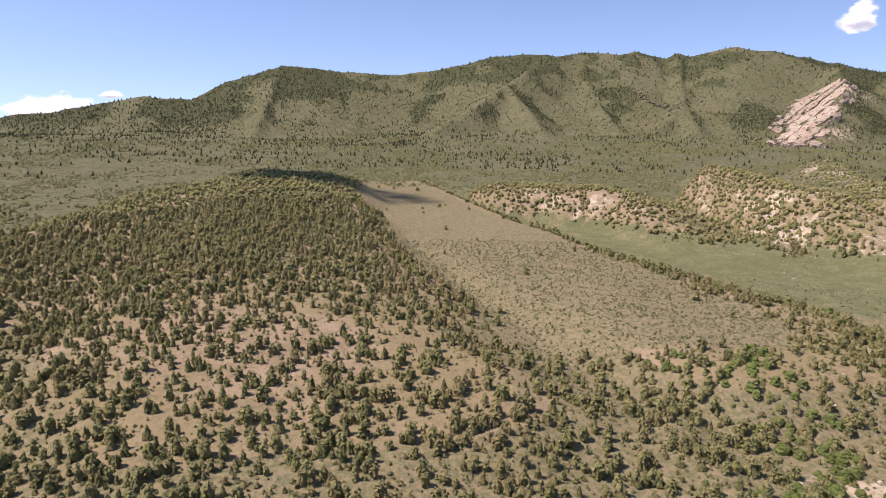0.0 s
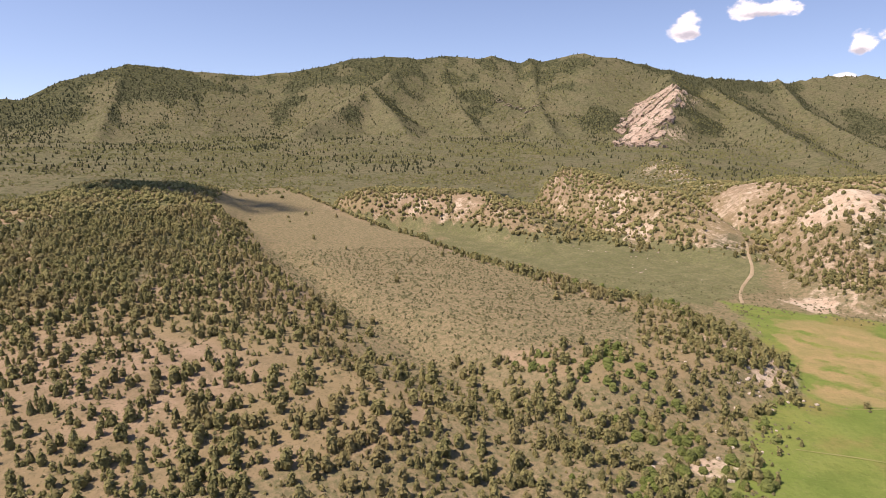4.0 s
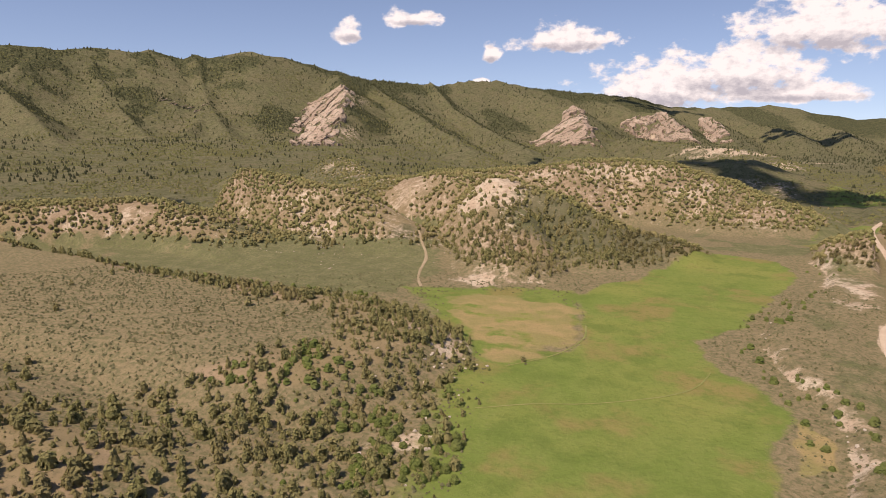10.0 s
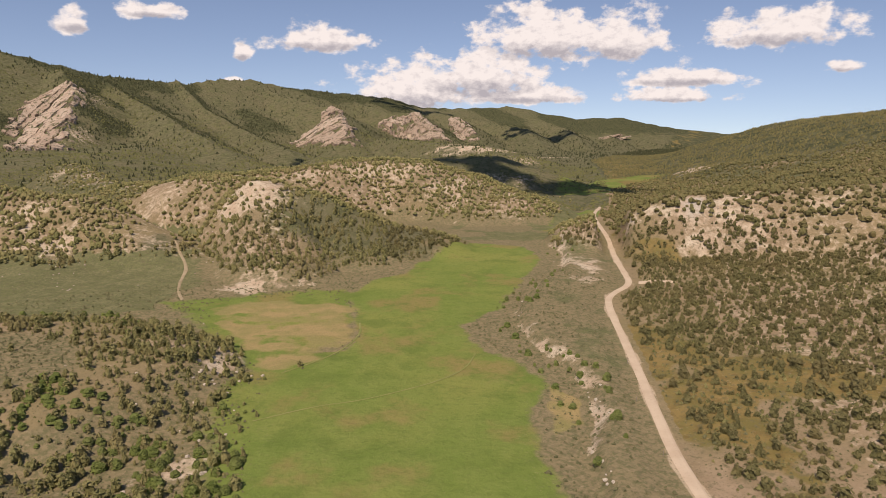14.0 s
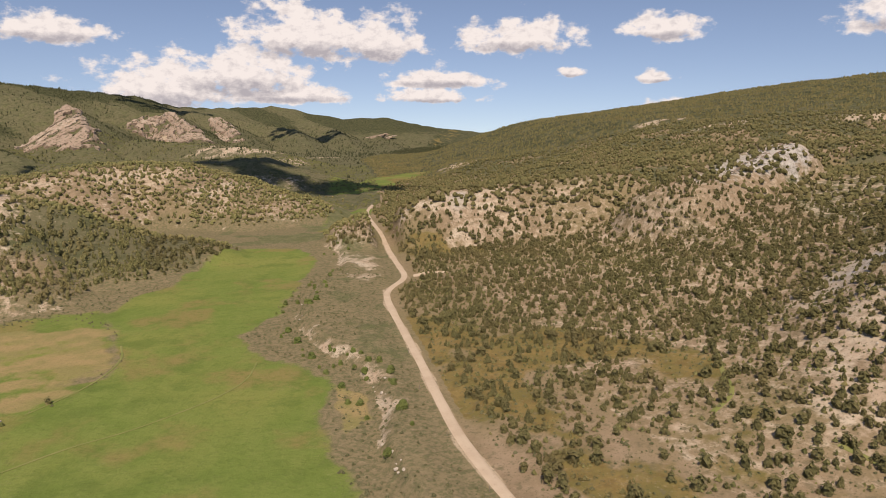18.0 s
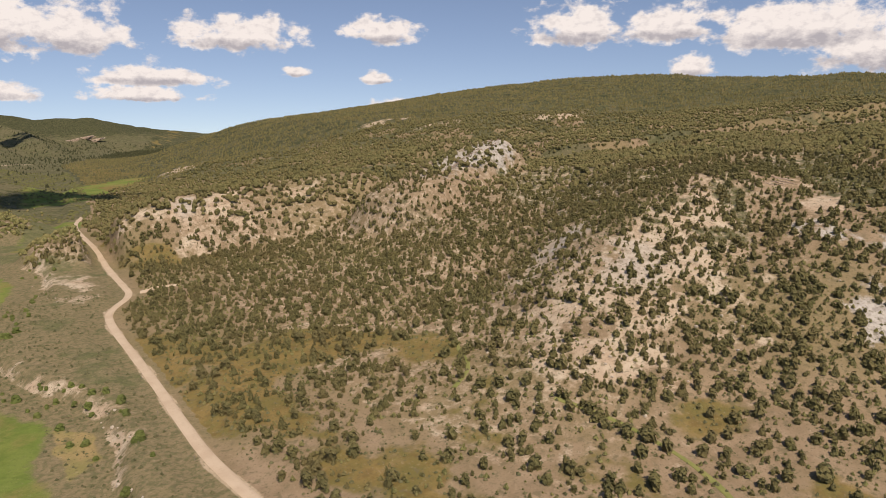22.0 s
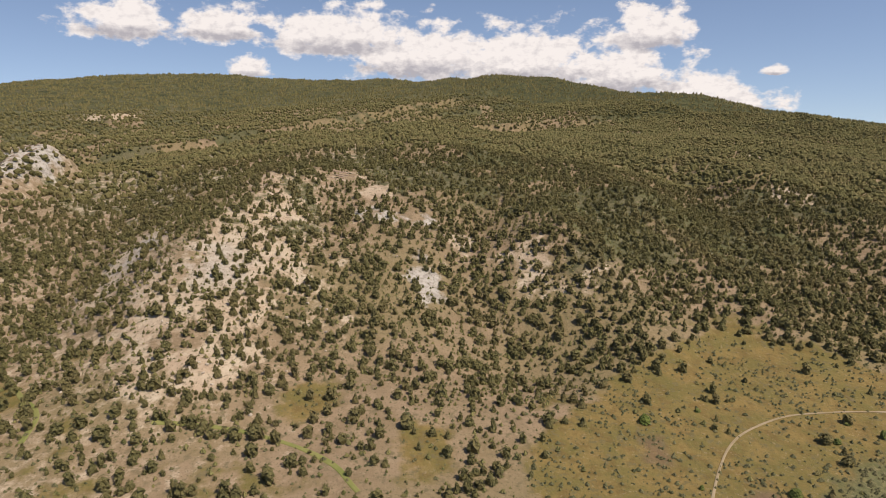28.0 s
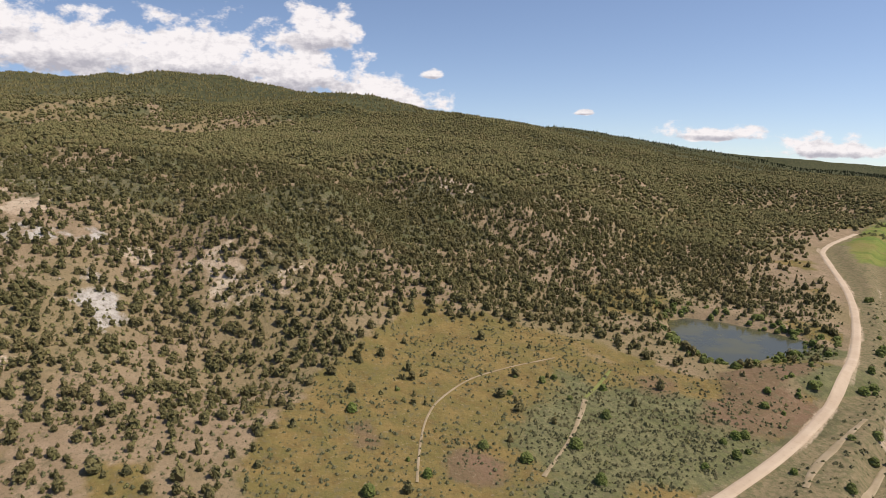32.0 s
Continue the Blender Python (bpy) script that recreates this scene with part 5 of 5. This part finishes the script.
def strata(label, ring, dip, thick, bed, seed, spacing=6.0):
    """A broad face of tilted beds on a mountainside, each bed a ragged ledge that stands proud of the slope."""
    pts = np.array(ring, float)
    mid = pts.mean(0)
    gx, gy = np.meshgrid(np.arange(pts[:, 0].min() - 30, pts[:, 0].max() + 30, spacing), np.arange(pts[:, 1].min() - 30, pts[:, 1].max() + 30, spacing))
    shape = gx.shape
    x, y = gx.ravel(), gy.ravel()
    z = ground_z(x, y)
    face = mid / np.hypot(*mid)
    u = x * face[1] - y * face[0]
    s = (z * math.cos(dip) - u * math.sin(dip)) / bed + 1.6 * (fbm(x, y, 80, 4, seed) - 0.5)
    ragged = within(x + 70 * (fbm(x, y, 50, 3, seed + 1) - 0.5), y + 70 * (fbm(x, y, 50, 3, seed + 2) - 0.5), ring, 40)
    ragged = ragged - 0.9 * step(fbm(x, y, 34, 3, seed + 3), 0.56, 0.70)
    gap = 0.02 + 0.36 * fbm(x, y, 70, 3, seed + 5)
    on = (ragged > 0.35) & (s % 1.0 > gap)
    proud = np.where(on, thick * (0.35 + (s % 1.0)) * (0.4 + 1.1 * vnoise(x, y, 14, seed + 4)), -4.0)
    v = np.stack([x - face[0] * 0.6 * proud, y - face[1] * 0.6 * proud, z + 0.8 * proud], -1)
    i = np.arange(len(x)).reshape(shape)
    quads = np.stack([i[:-1, :-1], i[:-1, 1:], i[1:, 1:], i[1:, :-1]], -1).reshape(-1, 4)
    quads = quads[on[quads].any(1)]
    of = np.floor(s[quads].mean(1)).astype(int)
    root = tagged(new("rock_outcrop"), label, "rock outcrop", "rock outcrops on the mountain")
    root.location = (*mid, float(ground_z(*mid)))
    near, label_of = {}, np.full(len(quads), -1)
    for n, q in enumerate(quads):
        for c in q:
            near.setdefault((of[n], c), []).append(n)
    count = 0
    for n in range(len(quads)):
        if label_of[n] < 0:
            todo, label_of[n] = [n], count
            while todo:
                m = todo.pop()
                for c in quads[m]:
                    for o in near[(of[m], c)]:
                        if label_of[o] < 0:
                            label_of[o] = count
                            todo.append(o)
            count += 1
    for k in range(count):
        q = quads[label_of == k]
        if len(q) < 6:
            continue
        used, inv = np.unique(q, return_inverse=True)
        part("ledge", mesh_from("ledge", v[used] - np.array(root.location), inv.reshape(-1, 4), SANDSTONE, False), root)
    return root


strata("tilted pink sandstone face of slanting beds on a steep brushy spur", [(-1030, 2000), (-960, 2080), (-868, 1975), (-785, 1751), (-725, 1559), (-680, 1470), (-760, 1430), (-930, 1720)], 0.75, 6, 19, 31, 3.5)
strata("pale banded hogback of tilted sandstone", [(-335, 2500), (-225, 2780), (-170, 2800), (-74, 2165), (-166, 2230)], 0.42, 7, 22, 32, 4.5)
strata("pale banded hogback of tilted sandstone", [(-30, 2900), (130, 2990), (215, 2800), (245, 2470), (130, 2600)], -0.35, 7, 22, 33, 4.5)
strata("pale banded hogback of tilted sandstone", [(310, 3200), (375, 3150), (400, 2640), (335, 2680)], -0.4, 7, 22, 34, 4.5)
outcrop("thin white ledges on a green mountainside", (-1390, 1710), (-1240, 1740), 30, 14, 26, 0.4, 5)
outcrop("slanting white ledge on the far range", (1130, 3340), (1230, 3300), 20, 8, 90, 0.25, 6)
outcrop("grey-white ledges among pinyon trees", (335, 292), (405, 304), 7, 34, 6, 0.5, 7)
outcrop("orange and cream ledge above a bare slope", (326, 84), (346, 82), 5, 9, 6, -0.2, 8)


# ---------------------------------------------------------------- boulders
def pale_stone():
    k = Nodes("weathered_stone")
    island = k.put("ShaderNodeNewGeometry").outputs["Random Per Island"]
    c = k.mix(island, (0.30, 0.24, 0.18), (0.46, 0.40, 0.32))
    c = k.mix(k.span(k.noise(0.3, 5, 0.7), 0.5, 0.75), c, (0.27, 0.21, 0.16))
    return k.finish(c, 0.9, k.noise(0.2, 4), 0.6, 0.05)


STONE = pale_stone()


def boulder_density(x, y, z):
    bank, _, _, below = along(x, y, BANK)
    d = 0.05 * np.clip(spots(x, y, SCARS), 0, 1) * step(fbm(x, y, 12, 3, 171), 0.40, 0.62)
    d = d * (1 - 0.3 * (x > 20))
    return (1 - np.maximum.reduce([within(x, y, PASTURE, 2), within(x, y, TAN_PATCH, 2)])) * np.maximum(d, 0.05 * (bank < 5) * (below > 0) * (y > 60) * (y < 420) * step(fbm(x, y, 10, 2, 173), 0.4, 0.6))


LUMPS = []
for n in range(6):
    v = OCTA_V * (0.6 + 0.5 * rng.random((6, 1))) * np.array([0.5, 0.42, 0.5]) + np.array([0, 0, 0.3])
    LUMPS.append((v, OCTA_F))
stones = scatter(100, 480, 0.10, boulder_density, 12)
big = np.zeros(len(stones[0]), bool)
big[np.argsort(np.hypot(stones[0], stones[1]))[:90]] = True
forest("scattered_rocks", tuple(c[~big] for c in stones), LUMPS, (0.4, 1.3), (1.0, 1.8), STONE, "pale broken rocks strewn over eroded slopes", "rocks", 13, 0.15)


def boulder_mesh(g):
    bm = bmesh.new()
    bmesh.ops.create_icosphere(bm, subdivisions=2, radius=0.5)
    shift = Vector(g.random(3) * 50)
    for v in bm.verts:
        v.co *= 1 + 0.55 * noise.noise(v.co * 2.2 + shift)
        v.co.z = max(v.co.z, -0.3)
    me = bpy.data.meshes.new("boulder")
    bm.to_mesh(me)
    bm.free()
    me.materials.append(STONE)
    return me


BOULDERS = [boulder_mesh(rng) for _ in range(4)]
for n, i in enumerate(np.where(big)[0]):
    ob = tagged(new("boulder", BOULDERS[n % 4]), "pale weathered boulder on an eroded bank", "boulder", "boulders on banks and slopes")
    s = 0.5 + 0.8 * rng.random()
    ob.matrix_world = Matrix.LocRotScale((stones[0][i], stones[1][i], stones[2][i] + 0.12 * s), Euler((0, 0, rng.random() * 6.28)), (s * 1.2, s, s * 0.8))


def marker_post(x, y):
    """A weathered post with a chamfered top, set beside the road."""
    bm = bmesh.new()
    bmesh.ops.create_cone(bm, cap_ends=True, segments=8, radius1=0.09, radius2=0.075, depth=1.7, matrix=Matrix.Translation((0, 0, 0.65)))
    bmesh.ops.bevel(bm, geom=[e for e in bm.edges if all(v.co.z > 1.4 for v in e.verts)], offset=0.03, segments=1, affect="EDGES")
    me = bpy.data.meshes.new("marker_post")
    bm.to_mesh(me)
    bm.free()
    me.materials.append(BARK)
    ob = tagged(new("marker_post", me), "weathered grey wooden post beside the dirt road", "post", "posts beside the road")
    ob.location = (x, y, float(ground_z(x, y)))


for x, y in ((75.5, 178), (70, 146), (84, 208), (67.5, 118)):
    marker_post(x, y)


# ---------------------------------------------------------------- clouds overhead, whose shadows lie on the land
def cloud_material():
    k = Nodes("cloud_white")
    return k.finish((0.9, 0.9, 0.92), 1.0, None, specular=0.0)


CLOUD_WHITE = cloud_material()


def overhead_cloud(x, y, wide, deep, turn, seed):
    g = np.random.default_rng(seed)
    up = 1400.0
    ground = float(ground_z(x, y))
    at = Vector((x, y, ground)) + sun_to * (up / sun_to.z)
    bm = bmesh.new()
    for i in range(46):
        a, q = g.random() * 6.283, math.sqrt(g.random()) * 1.1
        s = 0.07 + 0.36 * g.random() * max(0.05, 1.05 - q)
        m = Matrix.LocRotScale((math.cos(a) * q * wide, math.sin(a) * q * deep, g.random() * 20), None, (s * wide, s * deep, 14 + 30 * s))
        bmesh.ops.create_icosphere(bm, subdivisions=2, radius=1.0, matrix=m)
    for v in bm.verts:
        v.co += Vector(noise.noise_vector(v.co * (2.2 / deep))) * deep * 0.16
    me = bpy.data.meshes.new("cloud")
    bm.to_mesh(me)
    bm.free()
    me.materials.append(CLOUD_WHITE)
    ob = tagged(new("cloud", me), "white cumulus cloud high over the valley", "cloud", "clouds overhead")
    ob.matrix_world = Matrix.Translation(at) @ Matrix.Rotation(turn, 4, "Z")


overhead_cloud(-470, 205, 74, 30, 0.75, 1)
overhead_cloud(-470, 570, 60, 24, -0.6, 2)
overhead_cloud(190, 880, 165, 75, -0.75, 3)
overhead_cloud(760, 3120, 190, 130, 0.3, 4)
overhead_cloud(125, 3440, 210, 90, 0.1, 5)
overhead_cloud(-90, 1620, 150, 50, -0.2, 6)
